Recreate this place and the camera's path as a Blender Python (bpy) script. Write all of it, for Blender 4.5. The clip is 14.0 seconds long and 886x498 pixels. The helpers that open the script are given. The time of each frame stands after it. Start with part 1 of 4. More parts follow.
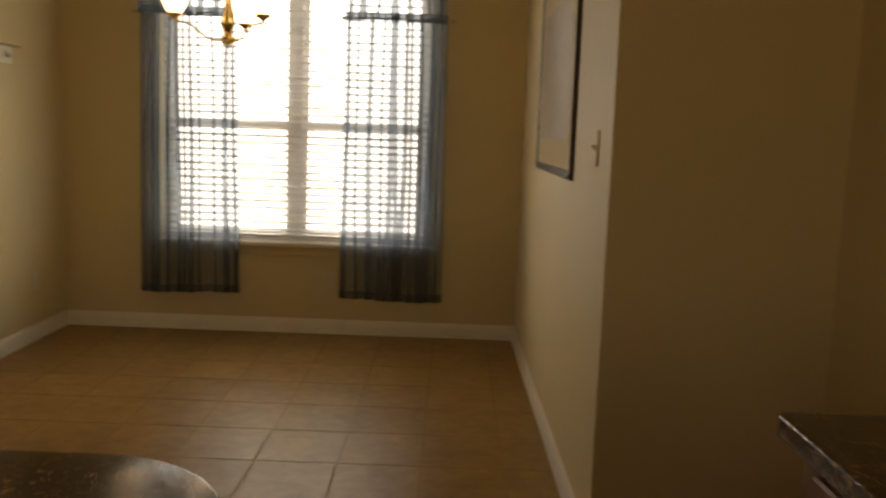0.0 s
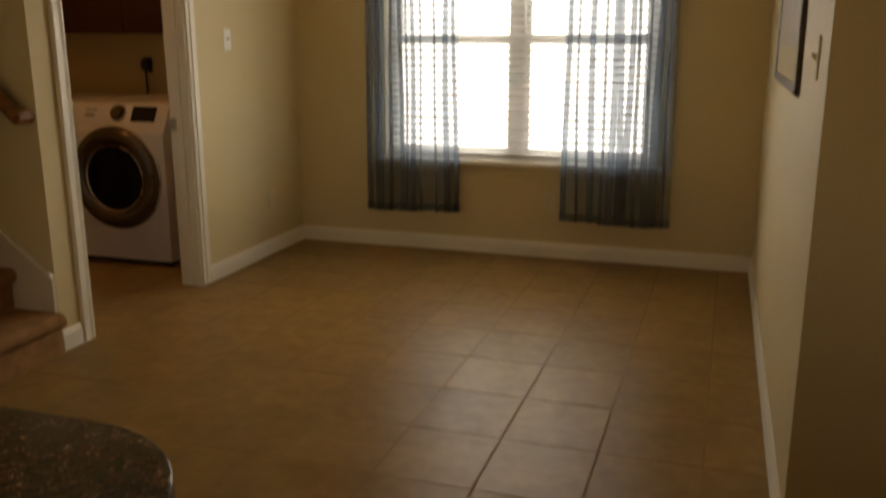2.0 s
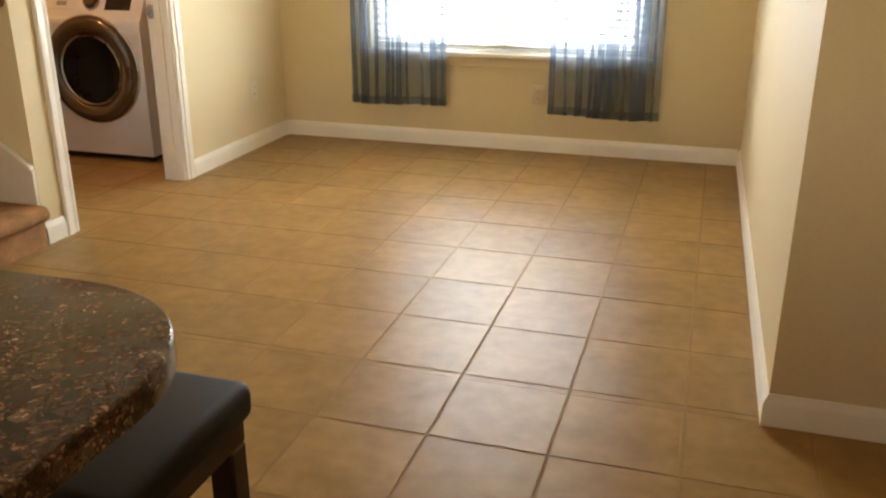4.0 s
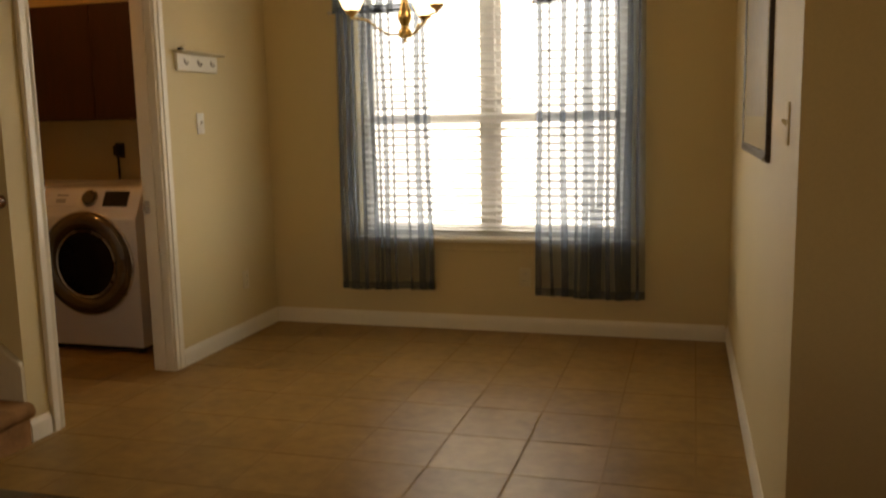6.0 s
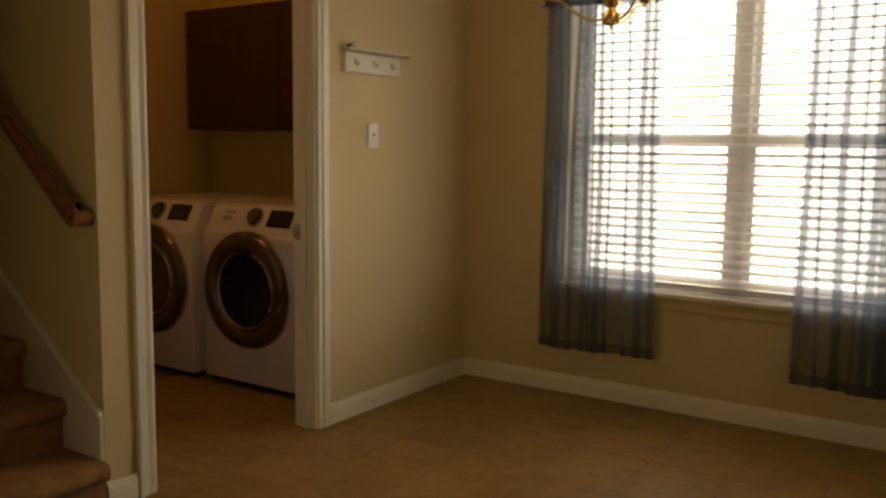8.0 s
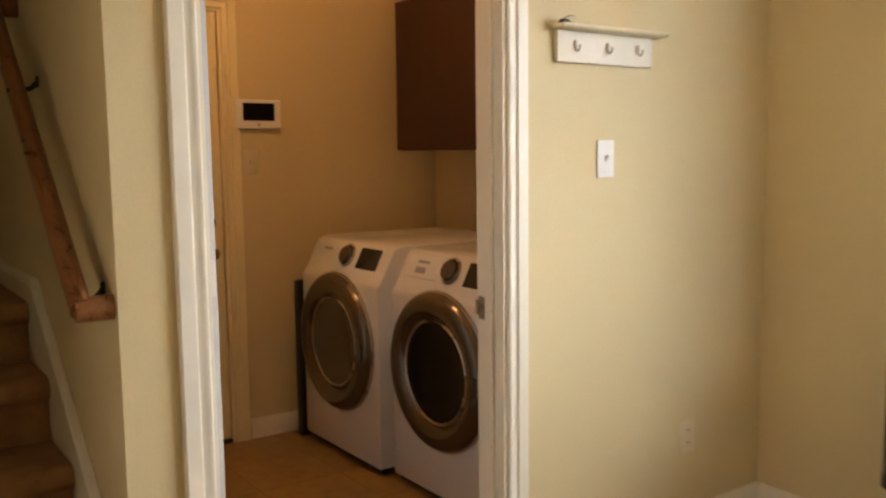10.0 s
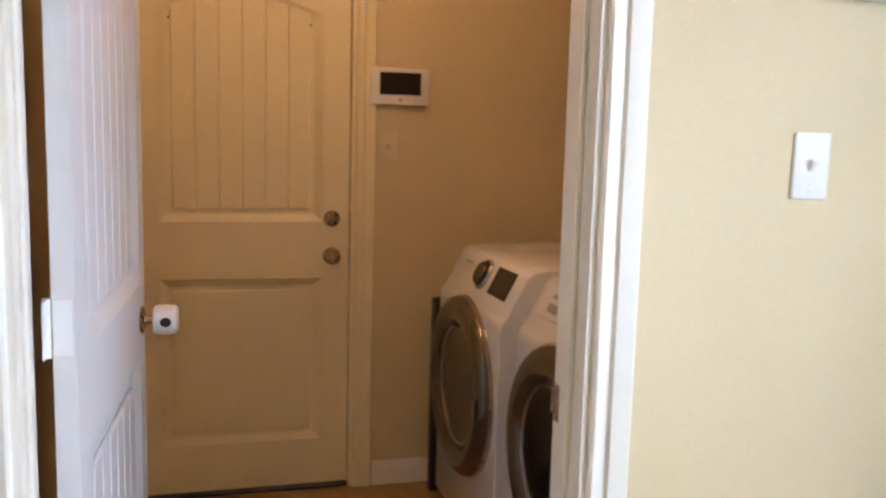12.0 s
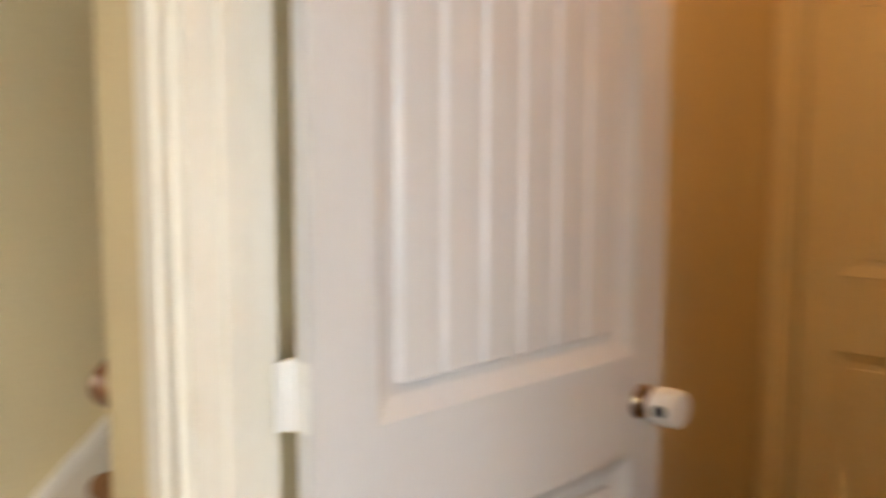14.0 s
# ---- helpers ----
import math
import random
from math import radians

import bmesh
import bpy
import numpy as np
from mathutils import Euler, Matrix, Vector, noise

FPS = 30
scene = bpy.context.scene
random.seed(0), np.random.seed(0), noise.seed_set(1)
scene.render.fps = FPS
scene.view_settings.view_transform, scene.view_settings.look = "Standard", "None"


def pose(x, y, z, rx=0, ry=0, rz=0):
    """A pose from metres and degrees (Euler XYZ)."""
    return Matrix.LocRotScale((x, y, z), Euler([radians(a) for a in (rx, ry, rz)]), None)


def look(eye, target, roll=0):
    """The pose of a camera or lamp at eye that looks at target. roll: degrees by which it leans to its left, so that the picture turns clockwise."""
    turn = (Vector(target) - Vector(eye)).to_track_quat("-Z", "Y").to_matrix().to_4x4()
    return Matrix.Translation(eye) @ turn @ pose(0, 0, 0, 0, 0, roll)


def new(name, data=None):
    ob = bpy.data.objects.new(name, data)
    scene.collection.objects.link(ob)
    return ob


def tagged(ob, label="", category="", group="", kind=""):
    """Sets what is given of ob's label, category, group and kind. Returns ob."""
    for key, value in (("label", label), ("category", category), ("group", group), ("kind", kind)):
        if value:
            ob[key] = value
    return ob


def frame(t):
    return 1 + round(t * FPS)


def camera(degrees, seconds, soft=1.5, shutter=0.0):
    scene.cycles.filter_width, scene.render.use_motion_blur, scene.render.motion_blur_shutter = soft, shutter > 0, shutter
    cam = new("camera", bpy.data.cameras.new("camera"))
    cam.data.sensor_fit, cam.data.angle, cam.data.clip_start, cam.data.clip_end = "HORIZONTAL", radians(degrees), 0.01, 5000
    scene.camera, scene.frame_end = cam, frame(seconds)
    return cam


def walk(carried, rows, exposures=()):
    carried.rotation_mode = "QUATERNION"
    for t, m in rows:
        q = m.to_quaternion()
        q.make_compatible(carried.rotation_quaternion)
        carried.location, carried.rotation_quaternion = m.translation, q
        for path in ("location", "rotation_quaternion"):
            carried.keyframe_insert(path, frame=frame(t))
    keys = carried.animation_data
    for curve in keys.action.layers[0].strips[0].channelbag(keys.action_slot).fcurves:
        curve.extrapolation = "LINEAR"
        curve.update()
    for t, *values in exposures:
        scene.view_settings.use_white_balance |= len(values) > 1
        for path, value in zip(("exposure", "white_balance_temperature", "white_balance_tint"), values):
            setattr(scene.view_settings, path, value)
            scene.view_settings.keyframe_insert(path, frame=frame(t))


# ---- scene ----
SKY, SUN, WINDOW_W, FILL_W, LAUNDRY_W, BULB_W = 0.15, 5.0, 45.0, 9.0, 4.2, 3.0
STOOL_X, STOOL_Y, STOOL_A = 1.888, -4.375, 0
cam = camera(54.0, 14.0, 2.2, 0.6)
PATH = [
    (0, (2.491, -5.545, 1.340), (2.474, -3.563, 1.070), 2.0),
    (0.5, (2.57, -5.4, 1.345), (2.317, -3.434, 1.084), 0.5),
    (1, (2.634, -5.343, 1.353), (2.122, -3.428, 1.09), 1.4),
    (1.5, (2.713, -5.274, 1.349), (2.073, -3.399, 1.079), 1.4),
    (2, (2.741, -5.265, 1.359), (2.135, -3.419, 0.882), -0.1),
    (2.5, (2.766, -5.291, 1.354), (2.145, -3.493, 0.736), -0.2),
    (2.7, (2.744, -5.297, 1.323), (2.142, -3.513, 0.648), -0.4),
    (4.8, (2.708, -5.236, 1.295), (2.183, -3.433, 0.609), -0.6),
    (5, (2.707, -5.248, 1.33), (2.177, -3.417, 0.724), -1.1),
    (5.5, (2.721, -5.245, 1.327), (2.175, -3.366, 0.913), -1.3),
    (6, (2.71, -5.263, 1.328), (2.158, -3.363, 1.035), -1.2),
    (6.5, (2.713, -5.202, 1.334), (2.116, -3.306, 1.113), -0.6),
    (7, (2.651, -4.96, 1.354), (1.968, -3.091, 1.147), 0.3),
    (7.5, (2.627, -4.472, 1.33), (1.769, -2.676, 1.141), -0.9),
    (8, (2.63, -4.117, 1.289), (1.518, -2.471, 1.056), 0.7),
    (8.5, (2.425, -3.772, 1.35), (1.18, -2.224, 1.118), 0.4),
    (9, (2.336, -3.464, 1.37), (0.894, -2.094, 1.16), 2.0),
    (9.2, (2.259, -3.336, 1.363), (0.783, -2.004, 1.141), 1.4),
    (11.3, (1.526, -2.143, 1.377), (-0.292, -1.334, 1.176), 0.5),
    (11.5, (1.478, -2.060, 1.380), (-0.358, -1.296, 1.166), 1.1),
    (12, (1.307, -1.863, 1.373), (-0.604, -1.333, 1.116), 1.5),
    (12.5, (1.107, -1.678, 1.375), (-0.834, -1.295, 1.084), 0.6),
    (13, (0.894, -1.480, 1.358), (-1.092, -1.455, 1.122), 2.4),
    (13.5, (0.711, -1.335, 1.352), (-1.196, -1.905, 1.159), 0.4),
    (14, (0.544, -1.235, 1.360), (-0.932, -2.568, 1.153), 0.1),
]
EXPOSURES = [(0, -0.1, 11000, 20), (0.5, -0.45, 12000, 22), (1, -0.45, 12000, 22), (1.5, -0.45, 12000, 22), (2, 0.05, 10200, 18),
             (2.5, 1.05, 9300, 17), (2.9, 1.8, 7800, 15), (4.7, 2.05, 7500, 15), (5, 1.9, 7500, 15), (5.5, 0.98, 10200, 19),
             (6, 0.10, 11300, 20), (6.5, -0.40, 12000, 22), (7.5, -0.40, 12000, 22), (8, -0.27, 12000, 22), (8.5, 0.17, 11000, 20),
             (9, 0.84, 8900, 18), (9.2, 1.0, 8700, 18), (11.3, 1.80, 5750, 18), (12, 1.80, 5750, 18), (12.5, 1.88, 5750, 18), (13, 1.78, 6200, 18),
             (13.5, 1.66, 7900, 17), (14, 1.58, 7500, 16)]
walk(cam, [(t, look(eye, target, roll)) for t, eye, target, roll in PATH], EXPOSURES)

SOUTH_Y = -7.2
# ---------------------------------------------------------------- world and light
world = bpy.data.worlds.new("sky")
scene.world = world
world.use_nodes = True
_nt = world.node_tree
_sky = _nt.nodes.new("ShaderNodeTexSky")
_sky.sky_type = "NISHITA"
_sky.sun_disc = False
_sky.sun_elevation = radians(48)
_sky.sun_rotation = radians(250)
_nt.links.new(_sky.outputs["Color"], _nt.nodes["Background"].inputs["Color"])
_nt.nodes["Background"].inputs["Strength"].default_value = SKY


def lamp(name, kind, energy, colour, m, **kw):
    data = bpy.data.lights.new(name, kind)
    data.energy, data.color = energy, colour
    if kind == "SUN":
        data.angle = kw["angle"]
    if kind == "POINT":
        data.shadow_soft_size = kw["size"]
    if kind == "AREA":
        data.shape, data.size, data.size_y = "RECTANGLE", kw["size"], kw["size_y"]
    ob = new(name, data)
    ob.matrix_world = m
    return ob


# high sun from behind the house, so none of it falls through the window
_az, _el = radians(250), radians(48)
_sd = Vector((math.sin(_az) * math.cos(_el), math.cos(_az) * math.cos(_el), math.sin(_el)))
lamp("sun", "SUN", SUN, (1.0, 0.98, 0.95), look(_sd * 20, (0, 0, 0)), angle=radians(0.5))
# daylight in the opening of the nook window
lamp("window_daylight", "AREA", WINDOW_W, (0.80, 0.92, 1.0), pose(1.48, 0.16, 1.466, -90, 0, 0), size=1.62, size_y=1.65)
# unseen warm fill lamp, added in a made-up south wall opening behind the kitchen
lamp("kitchen_fill", "AREA", FILL_W, (1.0, 0.77, 0.50), pose(1.0, SOUTH_Y - 0.13, 1.45, 90, 0, 0), size=2.3, size_y=1.5)
# warm ceiling lamp of the laundry and the bulbs of the chandelier
lamp("laundry_bulb", "POINT", LAUNDRY_W, (1.0, 0.56, 0.25), pose(-0.95, -1.45, 2.52), size=0.09)

# ---------------------------------------------------------------- materials
def mat(name):
    m = bpy.data.materials.new(name)
    m.use_nodes = True
    return m, m.node_tree, m.node_tree.nodes["Principled BSDF"]


def surface(name, colour, rough=0.5, metal=0.0, vary=0.12, scale=6.0, fine=60.0, bump=0.08, depth=0.002, tone=None, rough_vary=0.1,
            per_object=0.0, spec=0.5, stretch=(1, 1, 1), laid=False):
    """A painted, stony or metal surface: broad stains and fine grain in colour, gloss and relief."""
    m, nt, b = mat(name)
    n = nt.nodes
    co = n.new("ShaderNodeTexCoord")
    mp = n.new("ShaderNodeMapping")
    mp.inputs["Scale"].default_value = stretch
    where = n.new("ShaderNodeNewGeometry").outputs["Position"] if laid else co.outputs["Object"]
    nt.links.new(where, mp.inputs["Vector"])
    big = n.new("ShaderNodeTexNoise")
    big.inputs["Scale"].default_value, big.inputs["Detail"].default_value = scale, 5
    small = n.new("ShaderNodeTexNoise")
    small.inputs["Scale"].default_value, small.inputs["Detail"].default_value = fine, 4
    nt.links.new(mp.outputs["Vector"], big.inputs["Vector"])
    nt.links.new(mp.outputs["Vector"], small.inputs["Vector"])
    add = n.new("ShaderNodeMath")
    add.operation = "MULTIPLY_ADD"
    nt.links.new(small.outputs["Fac"], add.inputs[0])
    add.inputs[1].default_value = 0.5
    half = n.new("ShaderNodeMath")
    half.operation = "MULTIPLY"
    nt.links.new(big.outputs["Fac"], half.inputs[0])
    half.inputs[1].default_value = 0.5
    nt.links.new(half.outputs[0], add.inputs[2])
    ramp = n.new("ShaderNodeValToRGB")
    tone = tone or colour
    ramp.color_ramp.elements[0].position, ramp.color_ramp.elements[1].position = 0.3, 0.7
    ramp.color_ramp.elements[0].color = (*[c * (1 - vary) for c in tone], 1)
    ramp.color_ramp.elements[1].color = (*[min(1, c * (1 + vary)) for c in colour], 1)
    nt.links.new(add.outputs[0], ramp.inputs["Fac"])
    out = ramp.outputs["Color"]
    if per_object:
        info = n.new("ShaderNodeObjectInfo")
        hsv = n.new("ShaderNodeHueSaturation")
        rng = n.new("ShaderNodeMapRange")
        rng.inputs["To Min"].default_value, rng.inputs["To Max"].default_value = 1 - per_object, 1 + per_object
        nt.links.new(info.outputs["Random"], rng.inputs["Value"])
        nt.links.new(rng.outputs["Result"], hsv.inputs["Value"])
        nt.links.new(out, hsv.inputs["Color"])
        out = hsv.outputs["Color"]
    nt.links.new(out, b.inputs["Base Color"])
    rr = n.new("ShaderNodeMapRange")
    rr.inputs["To Min"].default_value, rr.inputs["To Max"].default_value = max(0.02, rough - rough_vary), min(1, rough + rough_vary)
    nt.links.new(big.outputs["Fac"], rr.inputs["Value"])
    nt.links.new(rr.outputs["Result"], b.inputs["Roughness"])
    b.inputs["Metallic"].default_value = metal
    b.inputs["Specular IOR Level"].default_value = spec
    if bump:
        bp = n.new("ShaderNodeBump")
        bp.inputs["Strength"].default_value, bp.inputs["Distance"].default_value = bump, depth
        nt.links.new(small.outputs["Fac"], bp.inputs["Height"])
        nt.links.new(bp.outputs["Normal"], b.inputs["Normal"])
    return m


def granite_mat():
    """Polished brown granite: warped centimetre crystals, dark patches, a few pale flecks."""
    m, nt, b = mat("granite")
    n = nt.nodes
    co = n.new("ShaderNodeTexCoord").outputs["Object"]
    warp = n.new("ShaderNodeTexNoise")
    warp.inputs["Scale"].default_value, warp.inputs["Detail"].default_value = 34, 6
    nt.links.new(co, warp.inputs["Vector"])
    push = n.new("ShaderNodeMix")
    push.data_type = "RGBA"
    push.inputs["Factor"].default_value = 0.035
    nt.links.new(co, push.inputs[6])
    nt.links.new(warp.outputs["Color"], push.inputs[7])

    def crystals(scale, stops):
        v = n.new("ShaderNodeTexVoronoi")
        v.inputs["Scale"].default_value = scale
        nt.links.new(push.outputs[2], v.inputs["Vector"])
        sep = n.new("ShaderNodeSeparateColor")
        nt.links.new(v.outputs["Color"], sep.inputs["Color"])
        ramp = n.new("ShaderNodeValToRGB")
        r = ramp.color_ramp
        r.elements[0].color = (*stops[0][1], 1)
        r.elements[1].position, r.elements[1].color = stops[1][0], (*stops[1][1], 1)
        for p, c in stops[2:]:
            r.elements.new(p).color = (*c, 1)
        nt.links.new(sep.outputs["Red"], ramp.inputs["Fac"])
        return ramp.outputs["Color"]

    coarse = crystals(72, ((0, (0.026, 0.016, 0.011)), (0.30, (0.052, 0.030, 0.019)), (0.55, (0.100, 0.056, 0.034)), (0.74, (0.066, 0.038, 0.025)), (0.92, (0.118, 0.080, 0.054))))
    fine = crystals(260, ((0, (0.35, 0.33, 0.31)), (0.45, (0.9, 0.88, 0.85)), (0.88, (1.15, 1.1, 1.0)), (0.965, (3.2, 3.1, 3.0))))
    mul = n.new("ShaderNodeMix")
    mul.data_type, mul.blend_type = "RGBA", "MULTIPLY"
    mul.inputs["Factor"].default_value = 1.0
    nt.links.new(coarse, mul.inputs[6])
    nt.links.new(fine, mul.inputs[7])
    nt.links.new(mul.outputs[2], b.inputs["Base Color"])
    b.inputs["Roughness"].default_value = 0.18
    return m


def wood_mat(name, light, dark, rough=0.35, stretch=(1, 12, 12)):
    return surface(name, light, rough, vary=0.18, scale=3.0, fine=24.0, bump=0.1, depth=0.001, tone=dark, stretch=stretch)


def carpet_mat():
    return surface("carpet", (0.45, 0.24, 0.115), 0.95, vary=0.25, scale=14, fine=420, bump=0.9, depth=0.006, tone=(0.33, 0.17, 0.08), spec=0.1)


def sheer_mat(name, opacity):
    m, nt, b = mat(name)
    n = nt.nodes
    nt.nodes.remove(b)
    out = n["Material Output"]
    co = n.new("ShaderNodeTexCoord")
    weave = n.new("ShaderNodeTexNoise")
    weave.inputs["Scale"].default_value = 300
    nt.links.new(co.outputs["Object"], weave.inputs["Vector"])
    dif, tra, see = n.new("ShaderNodeBsdfDiffuse"), n.new("ShaderNodeBsdfTranslucent"), n.new("ShaderNodeBsdfTransparent")
    dif.inputs["Color"].default_value = (0.215, 0.232, 0.245, 1)
    tra.inputs["Color"].default_value = (0.19, 0.245, 0.31, 1)
    see.inputs["Color"].default_value = (0.93, 0.96, 1.0, 1)
    cloth, mix = n.new("ShaderNodeMixShader"), n.new("ShaderNodeMixShader")
    cloth.inputs["Fac"].default_value = 0.5
    nt.links.new(dif.outputs[0], cloth.inputs[1])
    nt.links.new(tra.outputs[0], cloth.inputs[2])
    rr = n.new("ShaderNodeMapRange")
    rr.inputs["To Min"].default_value, rr.inputs["To Max"].default_value = opacity - 0.08, opacity + 0.08
    nt.links.new(weave.outputs["Fac"], rr.inputs["Value"])
    nt.links.new(rr.outputs["Result"], mix.inputs["Fac"])
    nt.links.new(see.outputs[0], mix.inputs[1])
    nt.links.new(cloth.outputs[0], mix.inputs[2])
    nt.links.new(mix.outputs[0], out.inputs["Surface"])
    return m


def pane_mat():
    m, nt, b = mat("window_glass")
    n = nt.nodes
    nt.nodes.remove(b)
    gl = n.new("ShaderNodeBsdfGlass")
    gl.inputs["IOR"].default_value, gl.inputs["Roughness"].default_value = 1.45, 0.0
    nt.links.new(gl.outputs[0], n["Material Output"].inputs["Surface"])
    return m


def glow_mat(name, colour, strength, base):
    m, nt, b = mat(name)
    b.inputs["Base Color"].default_value = (*base, 1)
    b.inputs["Roughness"].default_value = 0.35
    b.inputs["Emission Color"].default_value = (*colour, 1)
    b.inputs["Emission Strength"].default_value = strength
    return m


WALL = surface("wall_paint", (0.66, 0.54, 0.315), 0.62, vary=0.05, scale=1.6, fine=130, bump=0.25, depth=0.0015, rough_vary=0.06)
CEIL = surface("ceiling_paint", (0.74, 0.70, 0.62), 0.9, vary=0.04, scale=2, fine=60, bump=0.5, depth=0.003)
TRIM = surface("trim_paint", (0.80, 0.755, 0.655), 0.34, vary=0.03, scale=3, fine=40, bump=0.05, depth=0.001)
DOORP = surface("door_paint", (0.67, 0.66, 0.655), 0.38, vary=0.03, scale=2.5, fine=70, bump=0.12, depth=0.001, stretch=(3, 3, 0.4))
CREAMP = surface("cream_paint", (0.81, 0.71, 0.46), 0.4, vary=0.04, scale=2.5, fine=70, bump=0.12, depth=0.001)
SKIRTP = surface("skirt_paint", (0.69, 0.62, 0.49), 0.42, vary=0.05, scale=2.5, fine=50, bump=0.08, depth=0.001)
TILE = surface("floor_tile", (0.335, 0.200, 0.074), 0.34, spec=0.085, vary=0.13, scale=4.5, fine=15, bump=0.05, depth=0.0015, tone=(0.265, 0.155, 0.055), rough_vary=0.06, per_object=0.06, laid=True)
GROUT = surface("grout", (0.285, 0.172, 0.066), 0.9, vary=0.2, scale=5, fine=200, bump=0.4, depth=0.001)
GRANITE = granite_mat()
RAILW = wood_mat("oak_rail", (0.27, 0.105, 0.036), (0.17, 0.062, 0.022), 0.3)
CABW = wood_mat("dark_cabinet_wood", (0.048, 0.012, 0.007), (0.030, 0.008, 0.005), 0.4, (10, 10, 1))
KCABW = wood_mat("kitchen_cabinet_wood", (0.22, 0.085, 0.04), (0.13, 0.05, 0.025), 0.36, (10, 10, 1))
CARPET = carpet_mat()
SHEER = sheer_mat("sheer_fabric", 0.50)
BLIND = surface("blind_slat", (0.78, 0.79, 0.80), 0.4, vary=0.03, scale=4, fine=60, bump=0.05)
VINYL = surface("window_vinyl", (0.78, 0.78, 0.77), 0.4, vary=0.03, scale=4, fine=60, bump=0.04)
GLASS = pane_mat()
ENAMEL = surface("white_enamel", (0.76, 0.76, 0.77), 0.22, vary=0.02, scale=2, fine=30, bump=0.02)
RING = surface("bronze_grey_ring", (0.155, 0.128, 0.102), 0.14, 0.75, vary=0.08, scale=3, fine=60, bump=0.03)
BLACKG = surface("black_glass", (0.008, 0.008, 0.010), 0.07, vary=0.1, bump=0, rough_vary=0.02)
BOWL = surface("dark_bowl_glass", (0.006, 0.006, 0.008), 0.12, vary=0.1, bump=0, rough_vary=0.02, spec=0.22)
SMOKED = surface("smoked_bronze_glass", (0.075, 0.060, 0.046), 0.16, vary=0.15, bump=0, rough_vary=0.03)
BLACKP = surface("black_plastic", (0.018, 0.018, 0.02), 0.45, vary=0.2, scale=8, fine=90, bump=0.1)
GREYP = surface("grey_print", (0.30, 0.30, 0.31), 0.5, bump=0)
LEATHER = surface("black_leather", (0.015, 0.011, 0.009), 0.6, spec=0.3, vary=0.25, scale=9, fine=160, bump=0.35, depth=0.0012)
DARKWOOD = wood_mat("espresso_wood", (0.035, 0.018, 0.012), (0.018, 0.010, 0.007), 0.32, (10, 10, 1))
BRASS = surface("satin_brass", (0.85, 0.64, 0.31), 0.27, 1.0, vary=0.08, scale=9, fine=80, bump=0.03)
NICKEL = surface("satin_nickel", (0.50, 0.45, 0.39), 0.28, 1.0, vary=0.06, scale=9, fine=80, bump=0.03)
BRONZE = surface("aged_bronze", (0.40, 0.29, 0.18), 0.17, 1.0, vary=0.12, scale=9, fine=80, bump=0.03)
WHITEP = surface("white_plastic", (0.80, 0.79, 0.76), 0.35, vary=0.02, bump=0.02)
ALMOND = surface("almond_plastic", (0.67, 0.58, 0.40), 0.4, vary=0.02, bump=0.02)
SHADE = glow_mat("lit_frosted_glass", (1.0, 0.86, 0.64), 3.2, (0.85, 0.82, 0.76))
DIFFUSER = glow_mat("lit_ceiling_glass", (1.0, 0.62, 0.30), 3.0, (0.85, 0.82, 0.76))
FRAMEW = wood_mat("dark_frame_wood", (0.045, 0.024, 0.016), (0.024, 0.013, 0.009), 0.3, (10, 1, 10))
MATB = surface("mat_board", (0.52, 0.42, 0.24), 0.8, vary=0.03, fine=200, bump=0.1)
PRINT = surface("sepia_print", (0.34, 0.25, 0.12), 0.4, vary=0.18, scale=5, fine=20, bump=0, tone=(0.27, 0.195, 0.095))
FENCE = wood_mat("cedar_fence", (0.50, 0.33, 0.18), (0.38, 0.24, 0.12), 0.8, (10, 10, 1))
GROUND = surface("dry_lawn", (0.42, 0.40, 0.33), 0.95, vary=0.25, scale=0.8, fine=30, bump=0.5, depth=0.02, tone=(0.30, 0.28, 0.19))
PAVE = surface("pale_concrete", (0.55, 0.53, 0.49), 0.9, vary=0.1, scale=2, fine=60, bump=0.3)

# ---------------------------------------------------------------- mesh helpers
def box(bm, x0, y0, z0, x1, y1, z1, bevel=0.0, seg=1):
    r = bmesh.ops.create_cube(bm, size=1.0)
    v = r["verts"]
    for q in v:
        q.co = Vector(((x0 + x1) / 2 + q.co.x * (x1 - x0), (y0 + y1) / 2 + q.co.y * (y1 - y0), (z0 + z1) / 2 + q.co.z * (z1 - z0)))
    if bevel:
        edges = list({e for q in v for e in q.link_edges})
        bmesh.ops.bevel(bm, geom=edges, offset=bevel, segments=seg, affect="EDGES", profile=0.5, clamp_overlap=True)
    return bm


def boxed(*boxes, bevel=0.0, seg=1):
    bm = bmesh.new()
    for b in boxes:
        box(bm, *b, bevel=bevel, seg=seg)
    return bm


def prism(pts, a, b, axis="x", bevel=0.0, seg=2):
    """A closed outline swept from a to b along an axis. Outline in the other two axes, in order."""
    bm = bmesh.new()
    put = {"x": lambda p, s: (s, p[0], p[1]), "y": lambda p, s: (p[0], s, p[1]), "z": lambda p, s: (p[0], p[1], s)}[axis]
    lo = [bm.verts.new(put(p, a)) for p in pts]
    hi = [bm.verts.new(put(p, b)) for p in pts]
    bm.faces.new(lo)
    bm.faces.new(hi)
    for i in range(len(pts)):
        j = (i + 1) % len(pts)
        bm.faces.new((lo[i], lo[j], hi[j], hi[i]))
    bmesh.ops.recalc_face_normals(bm, faces=bm.faces)
    if bevel:
        bmesh.ops.bevel(bm, geom=list(bm.edges), offset=bevel, segments=seg, affect="EDGES", profile=0.5, clamp_overlap=True)
    return bm


